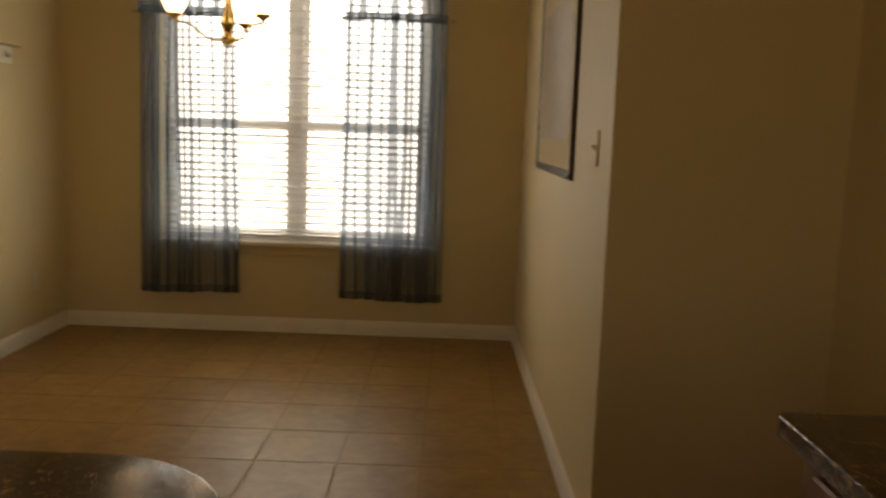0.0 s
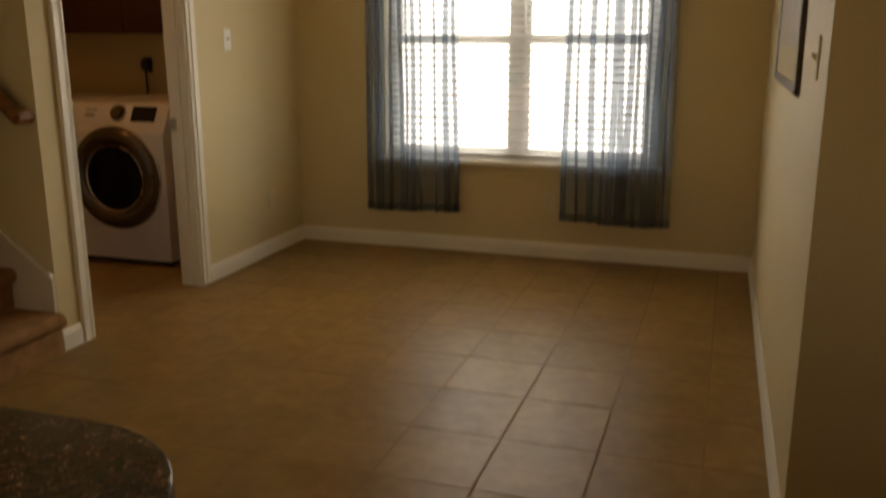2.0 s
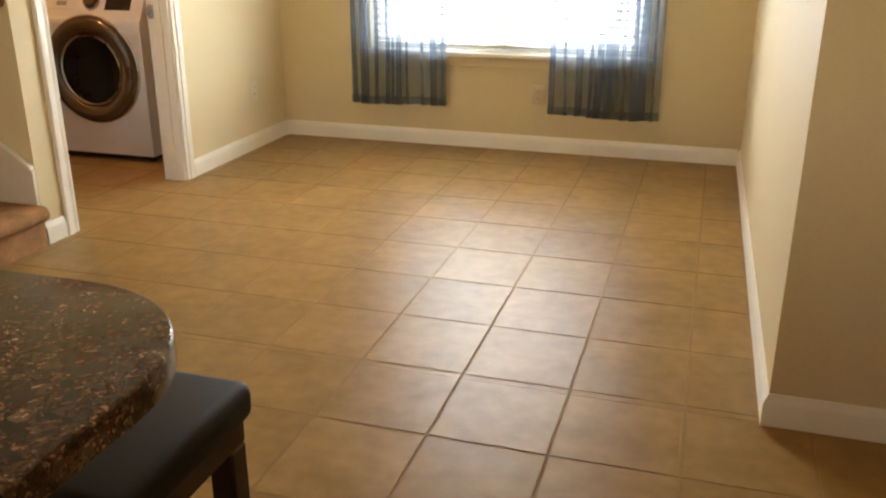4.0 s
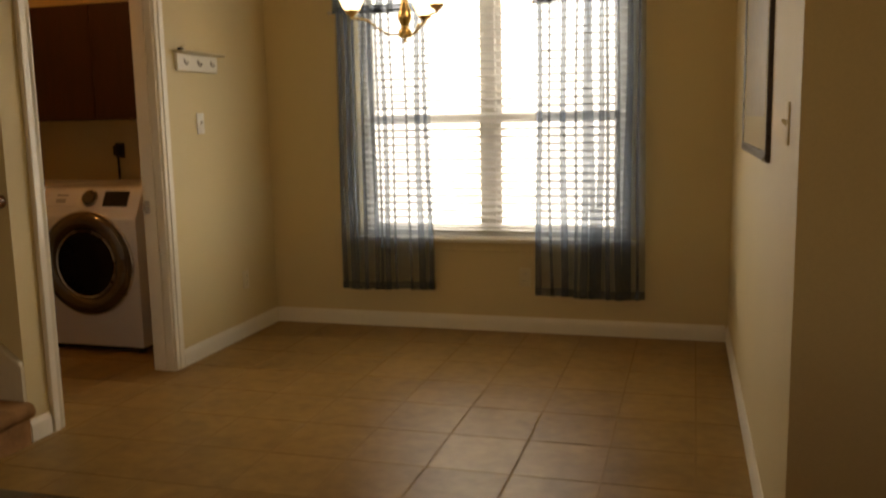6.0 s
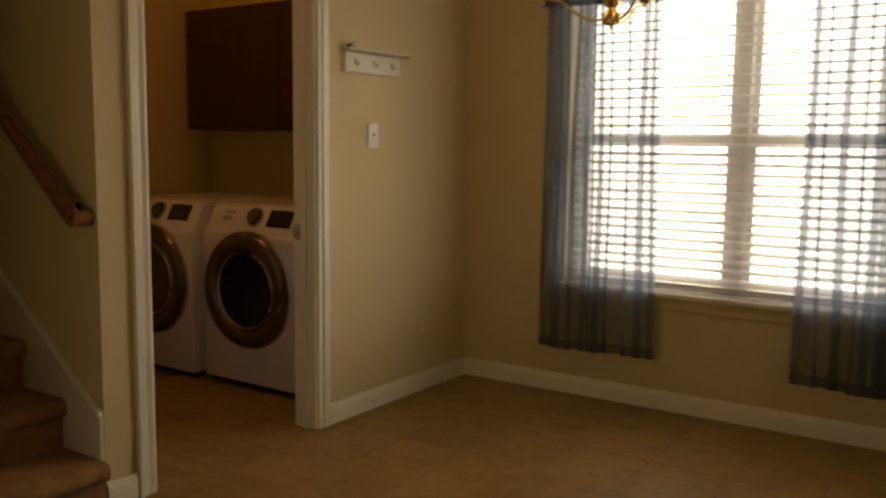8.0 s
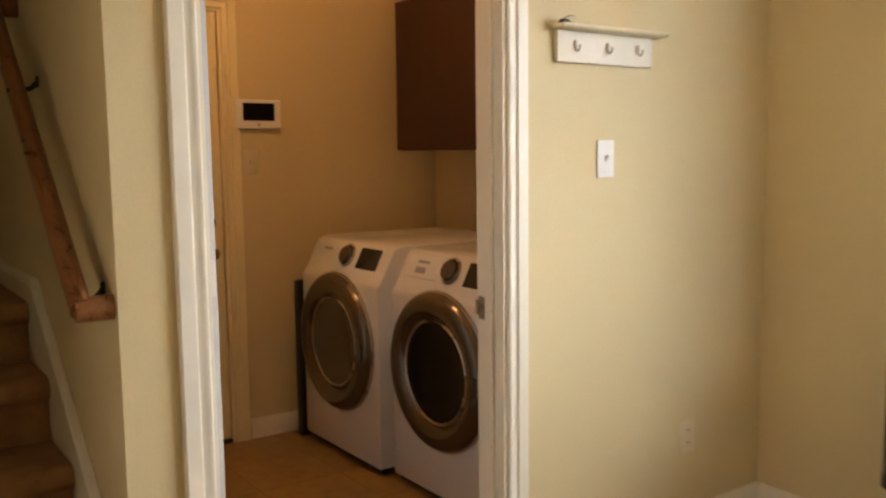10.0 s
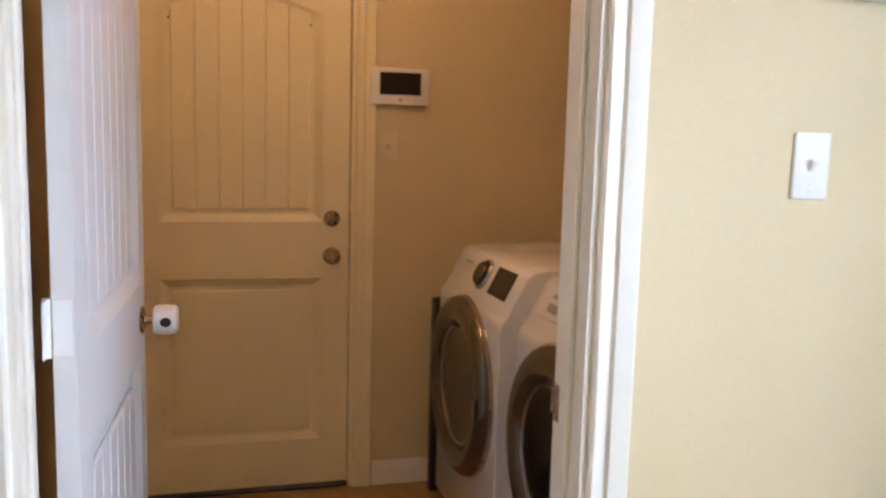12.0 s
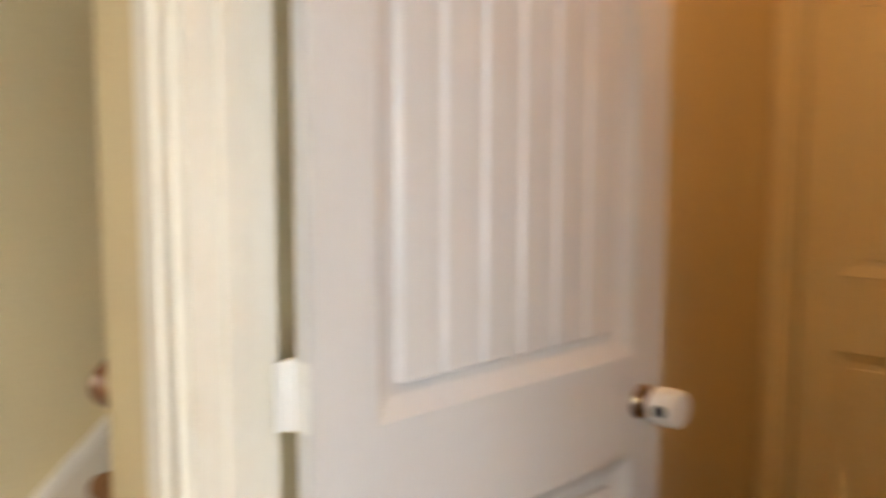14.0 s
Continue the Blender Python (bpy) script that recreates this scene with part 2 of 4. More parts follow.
def lathe(profile, m=None, seg=32, squash=(1, 1), bm=None):
    """(radius, height) outline turned about z; then moved by m."""
    bm = bm or bmesh.new()
    m = m or Matrix()
    rings = []
    for r, h in profile:
        if r < 1e-5:
            rings.append([bm.verts.new(m @ Vector((0, 0, h)))])
        else:
            rings.append([bm.verts.new(m @ Vector((r * squash[0] * math.cos(2 * math.pi * i / seg), r * squash[1] * math.sin(2 * math.pi * i / seg), h))) for i in range(seg)])
    for a, b in zip(rings, rings[1:]):
        for i in range(seg):
            j = (i + 1) % seg
            if len(a) == 1 and len(b) == 1:
                continue
            if len(a) == 1:
                bm.faces.new((a[0], b[j], b[i]))
            elif len(b) == 1:
                bm.faces.new((a[i], a[j], b[0]))
            else:
                bm.faces.new((a[i], a[j], b[j], b[i]))
    bmesh.ops.recalc_face_normals(bm, faces=bm.faces)
    return bm


def tube(pts, r, seg=10, bm=None, flat=1.0):
    bm = bm or bmesh.new()
    pts = [Vector(p) for p in pts]
    rings, up = [], Vector((0.03, 0.02, 1))
    for i, p in enumerate(pts):
        d = (pts[min(i + 1, len(pts) - 1)] - pts[max(i - 1, 0)]).normalized()
        s = d.cross(up)
        if s.length < 0.05:
            s = d.cross(Vector((1, 0, 0)))
        s.normalize()
        u = s.cross(d).normalized()
        rr = r[i] if isinstance(r, (list, tuple)) else r
        rings.append([bm.verts.new(p + s * rr * math.cos(2 * math.pi * k / seg) + u * rr * flat * math.sin(2 * math.pi * k / seg)) for k in range(seg)])
    for a, b in zip(rings, rings[1:]):
        for k in range(seg):
            bm.faces.new((a[k], a[(k + 1) % seg], b[(k + 1) % seg], b[k]))
    bm.faces.new(rings[0])
    bm.faces.new(rings[-1])
    bmesh.ops.recalc_face_normals(bm, faces=bm.faces)
    return bm


def smooth_curve(pts, n=6):
    """Catmull-Rom through the points."""
    pts = [Vector(p) for p in pts]
    out = []
    for i in range(len(pts) - 1):
        p0, p1, p2, p3 = pts[max(i - 1, 0)], pts[i], pts[i + 1], pts[min(i + 2, len(pts) - 1)]
        for k in range(n):
            t = k / n
            out.append(0.5 * ((2 * p1) + (p2 - p0) * t + (2 * p0 - 5 * p1 + 4 * p2 - p3) * t * t + (3 * p1 - p0 - 3 * p2 + p3) * t ** 3))
    out.append(pts[-1])
    return out


def mesh_of(name, bm, material, soft=True):
    me = bpy.data.meshes.new(name)
    bm.to_mesh(me)
    bm.free()
    me.materials.append(material)
    if soft:
        for p in me.polygons:
            p.use_smooth = True
        me.set_sharp_from_angle(angle=radians(32))
    return me


def part(name, bm, material, parent, label=""):
    ob = new(name, mesh_of(name, bm, material))
    ob.parent = parent
    return tagged(ob, label) if label else ob


def thing(name, label, category, m=None, group=""):
    ob = new(name)
    ob.empty_display_size = 0.1
    ob.matrix_basis = m or Matrix()
    return tagged(ob, label, category, group)


def solid(name, bm, material, label, category="", kind="structure", parent=None):
    ob = new(name, mesh_of(name, bm, material))
    ob.parent = parent
    return tagged(ob, label, category or name.split("_")[0], kind=kind)


# ---------------------------------------------------------------- plan
W = 2.92            # width of the nook
H = 2.74            # ceiling
T = 0.12            # wall thickness
DY0, DY1, DH = -2.136, -1.231, 2.02     # laundry doorway in the west wall
GY0, GY1, GH = -2.147, -1.307, 2.03       # garage door
GX = -1.94                              # garage wall face
LY0, LY1 = -2.21, -0.13                 # laundry, from stair wall to back wall
SY = -2.33                              # stair wall face
WX0, WX1, WZ0, WZ1 = 0.62, 2.34, 0.572, 2.36   # window opening
KY = -2.965                             # corner of the east nook wall
WE = 2.955                              # the east wall is turned outward to here to fit the camera's view
EA = math.degrees(math.atan2(WE - W, -KY))   # its turn
KX = 3.65                               # kitchen east wall
BY = -7.2                               # south wall

solid("wall_north", boxed((-T, 0, 0, WX0, 0.15, H), (WX1, 0, 0, W + T, 0.15, H), (WX0, 0, 0, WX1, 0.15, WZ0), (WX0, 0, WZ1, WX1, 0.15, H)), WALL, "beige painted wall around the nook window", "wall")
solid("wall_west", boxed((-T, DY1, 0, 0, 0, H), (-T, SY, 0, 0, DY0, H), (-T, DY0, DH, 0, DY1, H)), WALL, "beige painted wall with the laundry doorway", "wall")
solid("wall_stair", boxed((-2.06, SY, 0, -T, LY0, H)), WALL, "beige painted wall between stair and laundry", "wall")
solid("wall_garage", boxed((GX - T, LY0, 0, GX, GY0, H), (GX - T, GY1, 0, GX, 0.15, H), (GX - T, GY0, GH, GX, GY1, H)), WALL, "beige laundry wall around the garage door", "wall")
solid("wall_laundry", boxed((GX, LY1, 0, -T, 0.15, H)), WALL, "beige wall behind the washer and dryer", "wall")
solid("wall_east", prism([(W, 0), (W + T, 0), (WE + T, KY), (WE, KY)], 0, H, "z"), WALL, "beige painted wall with the framed picture", "wall")
solid("wall_kitchen", boxed((WE + T, KY, 0, KX + T, KY + T, H)), WALL, "beige kitchen end wall in shade", "wall")
solid("wall_kitchen_east", boxed((KX, BY, 0, KX + T, KY, H)), WALL, "beige kitchen wall behind the counter", "wall")
# the opening in the south wall is added for the fill lamp
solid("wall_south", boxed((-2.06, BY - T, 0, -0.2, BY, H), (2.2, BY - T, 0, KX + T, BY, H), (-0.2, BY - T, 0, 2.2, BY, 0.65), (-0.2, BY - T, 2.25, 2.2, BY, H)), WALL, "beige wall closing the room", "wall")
solid("wall_landing", boxed((-2.06, BY, 0, GX, SY, H)), WALL, "beige wall at the back of the stair landing", "wall")
solid("wall_stair_south", boxed((GX, -3.47, 0, 0, -3.35, H)), WALL, "beige wall closing the stair", "wall")
solid("ceiling", boxed((-2.06, BY - T, H, KX + T, 0.15, H + 0.12)), CEIL, "off-white textured plaster ceiling", "ceiling")
floor = solid("floor", boxed((-2.06, BY - T, -0.12, KX + T, 0.15, -0.0012)), GROUT, "tan ceramic tile floor with brown grout", "floor")


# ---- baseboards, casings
# frame made up around the fill lamp's opening, out of view
fill_frame = solid("window_2", boxed((-0.2, BY - 0.1, 0.65, 2.2, BY - 0.05, 0.70), (-0.2, BY - 0.1, 2.20, 2.2, BY - 0.05, 2.25), (-0.2, BY - 0.1, 0.70, -0.15, BY - 0.05, 2.20), (2.15, BY - 0.1, 0.70, 2.2, BY - 0.05, 2.20), (0.97, BY - 0.1, 0.70, 1.03, BY - 0.05, 2.20), bevel=0.003), VINYL, "made-up white vinyl frame around the fill lamp opening", "window")
BASE = [(0, 0), (0.014, 0), (0.014, 0.066), (0.011, 0.078), (0.006, 0.088), (0.004, 0.096), (0, 0.096)]


def baseboard(x0, y0, x1, y1, nx, ny, label):
    """Moulded board along a wall from one end to the other; (nx, ny) points into the room."""
    d = Vector((x1 - x0, y1 - y0, 0))
    bm = bmesh.new()
    a = [bm.verts.new((x0 + nx * p, y0 + ny * p, q)) for p, q in BASE]
    b = [bm.verts.new((x1 + nx * p, y1 + ny * p, q)) for p, q in BASE]
    bm.faces.new(a), bm.faces.new(b)
    for i in range(len(BASE)):
        j = (i + 1) % len(BASE)
        bm.faces.new((a[i], a[j], b[j], b[i]))
    bmesh.ops.recalc_face_normals(bm, faces=bm.faces)
    return solid("baseboard", bm, TRIM, label, "baseboard")


CW = 0.072
baseboard(0.0145, 0, W - 0.0145, 0, 0, -1, "white moulded baseboard under the window")
baseboard(0, DY1 + CW + 0.001, 0, 0, 1, 0, "white moulded baseboard below the coat rack")
baseboard(0, SY, 0, DY0 - CW - 0.001, 1, 0, "short white baseboard on the wall end")
baseboard(WE, KY - 0.014, W, 0, -1, 0, "white moulded baseboard below the picture")
baseboard(WE, KY, KX, KY, 0, -1, "white baseboard of the kitchen end wall")
baseboard(GX, GY1 + CW + 0.001, GX, LY1, 1, 0, "white baseboard beside the garage door")
baseboard(GX + 0.015, LY0, -T - 0.02, LY0, 0, 1, "white baseboard behind the laundry door")

CASE = [(0.0, 0.0), (0.0, 0.010), (0.006, 0.014), (0.020, 0.014), (0.026, 0.011), (0.034, 0.011), (0.040, 0.017), (0.070, 0.019), (0.080, 0.019), (0.085, 0.014), (0.085, 0.0)]


def casing(x, y0, y1, top, side):
    """Mitred moulded casing round a doorway in a wall x = const; side: +1 faces +x. Gives one mesh per leg and head."""
    out = []
    for leg in ("left", "right", "head"):
        bm = bmesh.new()
        a, b = [], []
        for u, h in [(a * 0.85, b) for a, b in CASE]:
            X = x + side * h
            if leg == "left":
                a.append(bm.verts.new((X, y0 - u, 0))), b.append(bm.verts.new((X, y0 - u, top + u)))
            elif leg == "right":
                a.append(bm.verts.new((X, y1 + u, 0))), b.append(bm.verts.new((X, y1 + u, top + u)))
            else:
                a.append(bm.verts.new((X, y0 - u, top + u))), b.append(bm.verts.new((X, y1 + u, top + u)))
        bm.faces.new(a), bm.faces.new(b)
        for i in range(len(CASE)):
            j = (i + 1) % len(CASE)
            bm.faces.new((a[i], a[j], b[j], b[i]))
        bmesh.ops.recalc_face_normals(bm, faces=bm.faces)
        out.append(bm)
    return out


door_frame = solid("trim_doorway", boxed((-T - 0.002, DY0 - 0.001, 0, 0.002, DY0 + 0.018, DH - 0.018), (-T - 0.002, DY1 - 0.018, 0, 0.002, DY1 + 0.001, DH - 0.018), (-T - 0.002, DY0 - 0.001, DH - 0.018, 0.002, DY1 + 0.001, DH + 0.001)), TRIM, "white painted door frame of the laundry doorway", "door frame")
for bm in casing(0.0005, DY0 + 0.006, DY1 - 0.006, DH - 0.006, 1):
    part("casing", bm, TRIM, door_frame)
for bm in casing(-T - 0.0005, DY0 + 0.006, DY1 - 0.006, DH - 0.006, -1):
    part("casing", bm, TRIM, door_frame)
# stop beads on which the door closes
part("door_stop", boxed((-0.075, DY0 + 0.0182, 0, -0.04, DY0 + 0.026, DH - 0.03), (-0.075, DY1 - 0.029, 0, -0.04, DY1 - 0.0182, DH - 0.03), bevel=0.002), TRIM, door_frame)
part("strike_plate", boxed((-0.115, DY1 - 0.0205, 0.865, -0.082, DY1 - 0.0178, 0.935), (-0.128, DY1 - 0.022, 0.878, -0.112, DY1 - 0.016, 0.922), bevel=0.001), NICKEL, door_frame, "worn metal strike plate")


# ---------------------------------------------------------------- doors
def door_leaf(name, w, h, label, planks_below, mid1, m, paint):
    """Moulded two-panel leaf with an arched planked upper panel. Local: x along the leaf, z up, front face at y = 0 facing -y, back at +0.035."""
    d = thing(name, label, "door", m)
    st, bot, mid0, crown = 0.098, 0.175, 0.815, 0.135
    th = 0.035
    x0, x1 = st, w - st
    zt = h - crown - 0.07
    bm = bmesh.new()
    arch = [(x0 + (x1 - x0) * i / 14, zt + 0.07 * math.sin(math.pi * i / 14)) for i in range(15)]
    # stiles and rails with an arched upper rail
    box(bm, 0, 0, 0, x0, th, h), box(bm, x1, 0, 0, w, th, h)
    box(bm, x0, 0, 0, x1, th, bot), box(bm, x0, 0, mid0, x1, th, mid1)
    for (xa, za), (xb, zb) in zip(arch, arch[1:]):
        f0 = [bm.verts.new(p) for p in ((xa, 0, za), (xb, 0, zb), (xb, 0, h), (xa, 0, h))]
        f1 = [bm.verts.new(p) for p in ((xa, th, za), (xb, th, zb), (xb, th, h), (xa, th, h))]
        bm.faces.new(f0), bm.faces.new(f1[::-1])
        bm.faces.new((f0[0], f0[1], f1[1], f1[0])), bm.faces.new((f0[2], f0[3], f1[3], f1[2]))
    bmesh.ops.remove_doubles(bm, verts=bm.verts, dist=0.0002)
    bmesh.ops.recalc_face_normals(bm, faces=bm.faces)
    part("leaf", bm, paint, d)
    for face, sgn in ((0.0, 1), (th, -1)):
        # sloped sticking round both panels
        for z0, outline in ((mid1, [(x0, mid1), (x1, mid1)] + arch[::-1]), (bot, [(x0, bot), (x1, bot), (x1, mid0), (x0, mid0)])):
            cx, cz = (x0 + x1) / 2, sum(p[1] for p in outline) / len(outline)
            bm = bmesh.new()
            rows = []
            for inset, dep in ((0.0, -0.0005), (0.004, -0.002), (0.030, 0.012), (0.036, 0.0155), (0.054, 0.0155)):
                ring = []
                for px, pz in outline:
                    ix = px + (inset if px < cx else -inset) if abs(px - cx) > (x1 - x0) / 2 - 0.002 else px
                    iz = pz + (inset if pz < cz else -inset)
                    ring.append(bm.verts.new((ix, face + sgn * dep, iz)))
                rows.append(ring)
            for a, b in zip(rows, rows[1:]):
                for i in range(len(a)):
                    j = (i + 1) % len(a)
                    bm.faces.new((a[i], a[j], b[j], b[i]))
            bmesh.ops.recalc_face_normals(bm, faces=bm.faces)
            part("panel_moulding", bm, paint, d)
    # planks with grooves between them
    n = 6
    for lower in (False, True):
        if lower and not planks_below:
            part("panel", boxed((x0 + 0.050, 0.007, bot + 0.050, x1 - 0.050, th - 0.007, mid0 - 0.050), bevel=0.002), paint, d)
            continue
        pw = (x1 - x0 - 0.100) / n
        for i in range(n):
            a = x0 + 0.050 + pw * i
            if lower:
                z0, z1 = bot + 0.050, mid0 - 0.050
            else:
                z0, z1 = mid1 + 0.050, zt - 0.014 + 0.07 * max(math.sin(math.pi * i / n), math.sin(math.pi * (i + 1) / n))
            part("plank", boxed((a + 0.003, 0.0065, z0, a + pw - 0.003, th - 0.0065, z1), (a, 0.010, z0, a + pw, th - 0.010, z1), bevel=0.003), paint, d)
    return d


def knob(name, parent, m, material, cover=False):
    """Round knob on a rose. Local z points out of the door."""
    k = part(name, lathe([(0, 0), (0.032, 0), (0.033, 0.003), (0.030, 0.007), (0.014, 0.010), (0.011, 0.016), (0.011, 0.028), (0.020, 0.034), (0.027, 0.044), (0.027, 0.052), (0.020, 0.060), (0, 0.062)], m, 28), material, parent)
    if cover:
        part("knob_cover", lathe([(0, 0.030), (0.030, 0.030), (0.034, 0.034), (0.036, 0.060), (0.034, 0.080), (0.028, 0.086), (0, 0.087)], m, 28), WHITEP, parent, "white plastic child-safety knob cover")
        # the dark inside of the cover's hole is a black disc set on it
        side = m @ pose(-0.0335, 0.0, 0.060, 0, -90, 0)
        part("hole_disc", lathe([(0, 0.0), (0.013, 0.0), (0.013, 0.003), (0, 0.003)], side, 18, (1, 0.85)), BLACKP, parent)
    return k


# laundry door, opened into the laundry
ANG = 3.65
laundry_door = door_leaf("door_laundry", 0.80, 1.99, "white planked arch-panel door standing open into the laundry", True, 0.992,
                         pose(-0.128, -2.057, 0.012) @ pose(0, 0, 0, 0, 0, 180 - ANG), DOORP)
knob("knob", laundry_door, pose(0.732, 0.0348, 0.905, -90, 0, 0), BRONZE)
knob("knob", laundry_door, pose(0.732, 0.0002, 0.905, 90, 0, 0), BRONZE, cover=True)
for z in (0.25, 1.05, 1.80):
    part("hinge", boxed((-0.004, 0.004, z - 0.045, -0.0005, 0.034, z + 0.045), bevel=0.0008), WHITEP, laundry_door)
    bm = lathe([(0, -0.048), (0.006, -0.047), (0.006, -0.017), (0.0052, -0.016), (0.006, -0.015), (0.006, 0.014), (0.0052, 0.015), (0.006, 0.016), (0.006, 0.046), (0, 0.048)], pose(-0.004, 0.042, z), 12)
    box(bm, -0.030, 0.040, z - 0.045, -0.008, 0.043, z + 0.045)
    part("hinge_pin", bm, WHITEP, laundry_door)
    for dz in (-0.030, 0.0, 0.030):
        part("hinge_screw", lathe([(0, 0), (0.0035, 0), (0.003, 0.0011), (0, 0.0013)], pose(-0.020, 0.043, z + dz, -90, 0, 0), 8), BRONZE, laundry_door)

# closed door to the garage, with casing, threshold and hardware
garage_door = door_leaf("door_garage", GY1 - GY0 - 0.05, GH - 0.04, "closed cream arch-panel door to the garage", False, 1.018,
                        pose(GX - 0.012, GY0 + 0.025, 0.02, 0, 0, 90), CREAMP)
knob("knob", garage_door, pose(GY1 - GY0 - 0.05 - 0.065, 0.0002, 0.893, 90, 0, 0), BRONZE)
part("deadbolt", lathe([(0, 0), (0.030, 0), (0.031, 0.004), (0.027, 0.012), (0.020, 0.016), (0, 0.017)], pose(GY1 - GY0 - 0.05 - 0.065, 0.0002, 1.035, 90, 0, 0), 28), BRONZE, garage_door, "round bronze deadbolt")
part("thumb_turn", boxed((GY1 - GY0 - 0.121, -0.034, 1.017, GY1 - GY0 - 0.109, -0.014, 1.053), bevel=0.003), BRONZE, garage_door)
for z in (0.893, 1.035):
    part("latch_plate", boxed((GY1 - GY0 - 0.051, 0.004, z - 0.028, GY1 - GY0 - 0.047, 0.028, z + 0.028), bevel=0.0008), BRONZE, garage_door)
garage_frame = solid("trim_garage_door", boxed((GX - T - 0.002, GY0 - 0.001, 0, GX + 0.002, GY0 + 0.02, GH - 0.018), (GX - T - 0.002, GY1 - 0.02, 0, GX + 0.002, GY1 + 0.001, GH - 0.018), (GX - T - 0.002, GY0 - 0.001, GH - 0.018, GX + 0.002, GY1 + 0.001, GH + 0.001)), CREAMP, "cream painted frame of the garage door", "door frame")
for bm in casing(GX + 0.0005, GY0 + 0.006, GY1 - 0.006, GH - 0.006, 1):
    part("casing", bm, CREAMP, garage_frame)
part("threshold", boxed((GX - T, GY0 + 0.021, 0, GX + 0.006, GY1 - 0.021, 0.018), bevel=0.004), BLACKP, garage_frame, "dark rubber and metal threshold")
# unseen black board, added so that the gaps round the door stay dark
part("door_backing", boxed((GX - T - 0.001, GY0 + 0.021, 0.0185, GX - 0.055, GY1 - 0.021, GH - 0.02)), BLACKP, garage_frame, "added black board closing the opening behind the door")

# ---------------------------------------------------------------- window, blinds, curtains
win = solid("window_1", boxed((WX0, 0.085, WZ0, WX1, 0.14, WZ0 + 0.045), (WX0, 0.085, WZ1 - 0.045, WX1, 0.14, WZ1), (WX0, 0.085, WZ0 + 0.045, WX0 + 0.05, 0.14, WZ1 - 0.045), (WX1 - 0.05, 0.085, WZ0 + 0.045, WX1, 0.14, WZ1 - 0.045), (1.445, 0.080, WZ0 + 0.045, 1.515, 0.14, WZ1 - 0.045), bevel=0.003), VINYL, "white vinyl twin double-hung window with closed sashes", "window")
MEET = 1.335
for xa, xb in ((WX0 + 0.05, 1.445), (1.515, WX1 - 0.05)):
    for z0, z1, y in ((WZ0 + 0.045, MEET + 0.02, 0.092), (MEET - 0.02, WZ1 - 0.045, 0.116)):
        f = 0.035
        part("sash", boxed((xa, y, z0, xb, y + 0.022, z0 + f), (xa, y, z1 - f, xb, y + 0.022, z1), (xa, y, z0 + f, xa + f, y + 0.022, z1 - f), (xb - f, y, z0 + f, xb, y + 0.022, z1 - f), bevel=0.002), VINYL, win)
        g = part("pane", boxed((xa + f - 0.004, y + 0.009, z0 + f - 0.004, xb - f + 0.004, y + 0.013, z1 - f + 0.004)), GLASS, win)
        g.visible_shadow = False
    part("sash_lock", boxed(((xa + xb) / 2 - 0.03, 0.094, MEET + 0.0195, (xa + xb) / 2 + 0.03, 0.112, MEET + 0.034), bevel=0.004), VINYL, win)
part("reveal", boxed((WX0 - 0.0005, 0.0005, WZ0 + 0.022, WX0 + 0.004, 0.0845, WZ1), (WX1 - 0.004, 0.0005, WZ0 + 0.022, WX1 + 0.0005, 0.0845, WZ1), (WX0 + 0.004, 0.0005, WZ1 - 0.004, WX1 - 0.004, 0.0845, WZ1 + 0.0005)), WALL, win)
part("window_sill", boxed((WX0 - 0.045, -0.045, WZ0 - 0.004, WX1 + 0.045, -0.0005, WZ0 + 0.022), (WX0 + 0.0005, -0.003, WZ0 + 0.0002, WX1 - 0.0005, 0.0848, WZ0 + 0.0215), bevel=0.005, seg=2), TRIM, win, "white wooden sill board")
part("apron", boxed((WX0 - 0.03, -0.016, WZ0 - 0.064, WX1 + 0.03, -0.0005, WZ0 - 0.0045), bevel=0.004), WALL, win)


def blind(x0, x1, label):
    b = thing("window_blind", label, "blind", pose((x0 + x1) / 2, 0.045, WZ1 - 0.005))
    hw = (x1 - x0) / 2
    part("headrail", boxed((-hw, -0.028, -0.045, hw, 0.028, -0.002), bevel=0.004), BLIND, b)
    drop = WZ1 - WZ0 - 0.075
    n = int(drop / 0.046)
    bm = bmesh.new()
    sec = [(-0.024, 0.0), (-0.012, 0.0028), (0, 0.0036), (0.012, 0.0028), (0.024, 0.0), (0.012, 0.0), (0, 0.0010), (-0.012, 0.0)]
    sl = mesh_of("slat", prism(sec, -hw + 0.004, hw - 0.004, "x"), BLIND)
    bm.free()
    for i in range(n):
        s = new("slat", sl)
        s.parent = b
        s.matrix_basis = pose(random.uniform(-0.0015, 0.0015), 0, -0.075 - 0.046 * i + random.uniform(-0.001, 0.001), 20 + random.uniform(-2.0, 2.0), random.uniform(-0.15, 0.15), 0)
    part("bottom_rail", boxed((-hw + 0.004, -0.025, -drop - 0.022, hw - 0.004, 0.025, -drop - 0.004), bevel=0.004), BLIND, b)
    for x in (-hw + 0.12, -0.33, 0.33, hw - 0.12):
        part("ladder_cord", boxed((x - 0.0012, -0.0262, -drop - 0.01, x + 0.0012, -0.0248, -0.045), (x - 0.0012, 0.0248, -drop - 0.01, x + 0.0012, 0.0262, -0.045)), BLIND, b)
    return b


blind(WX0 + 0.012, WX1 - 0.012, "wide white two-inch slat blind, slats tilted open")


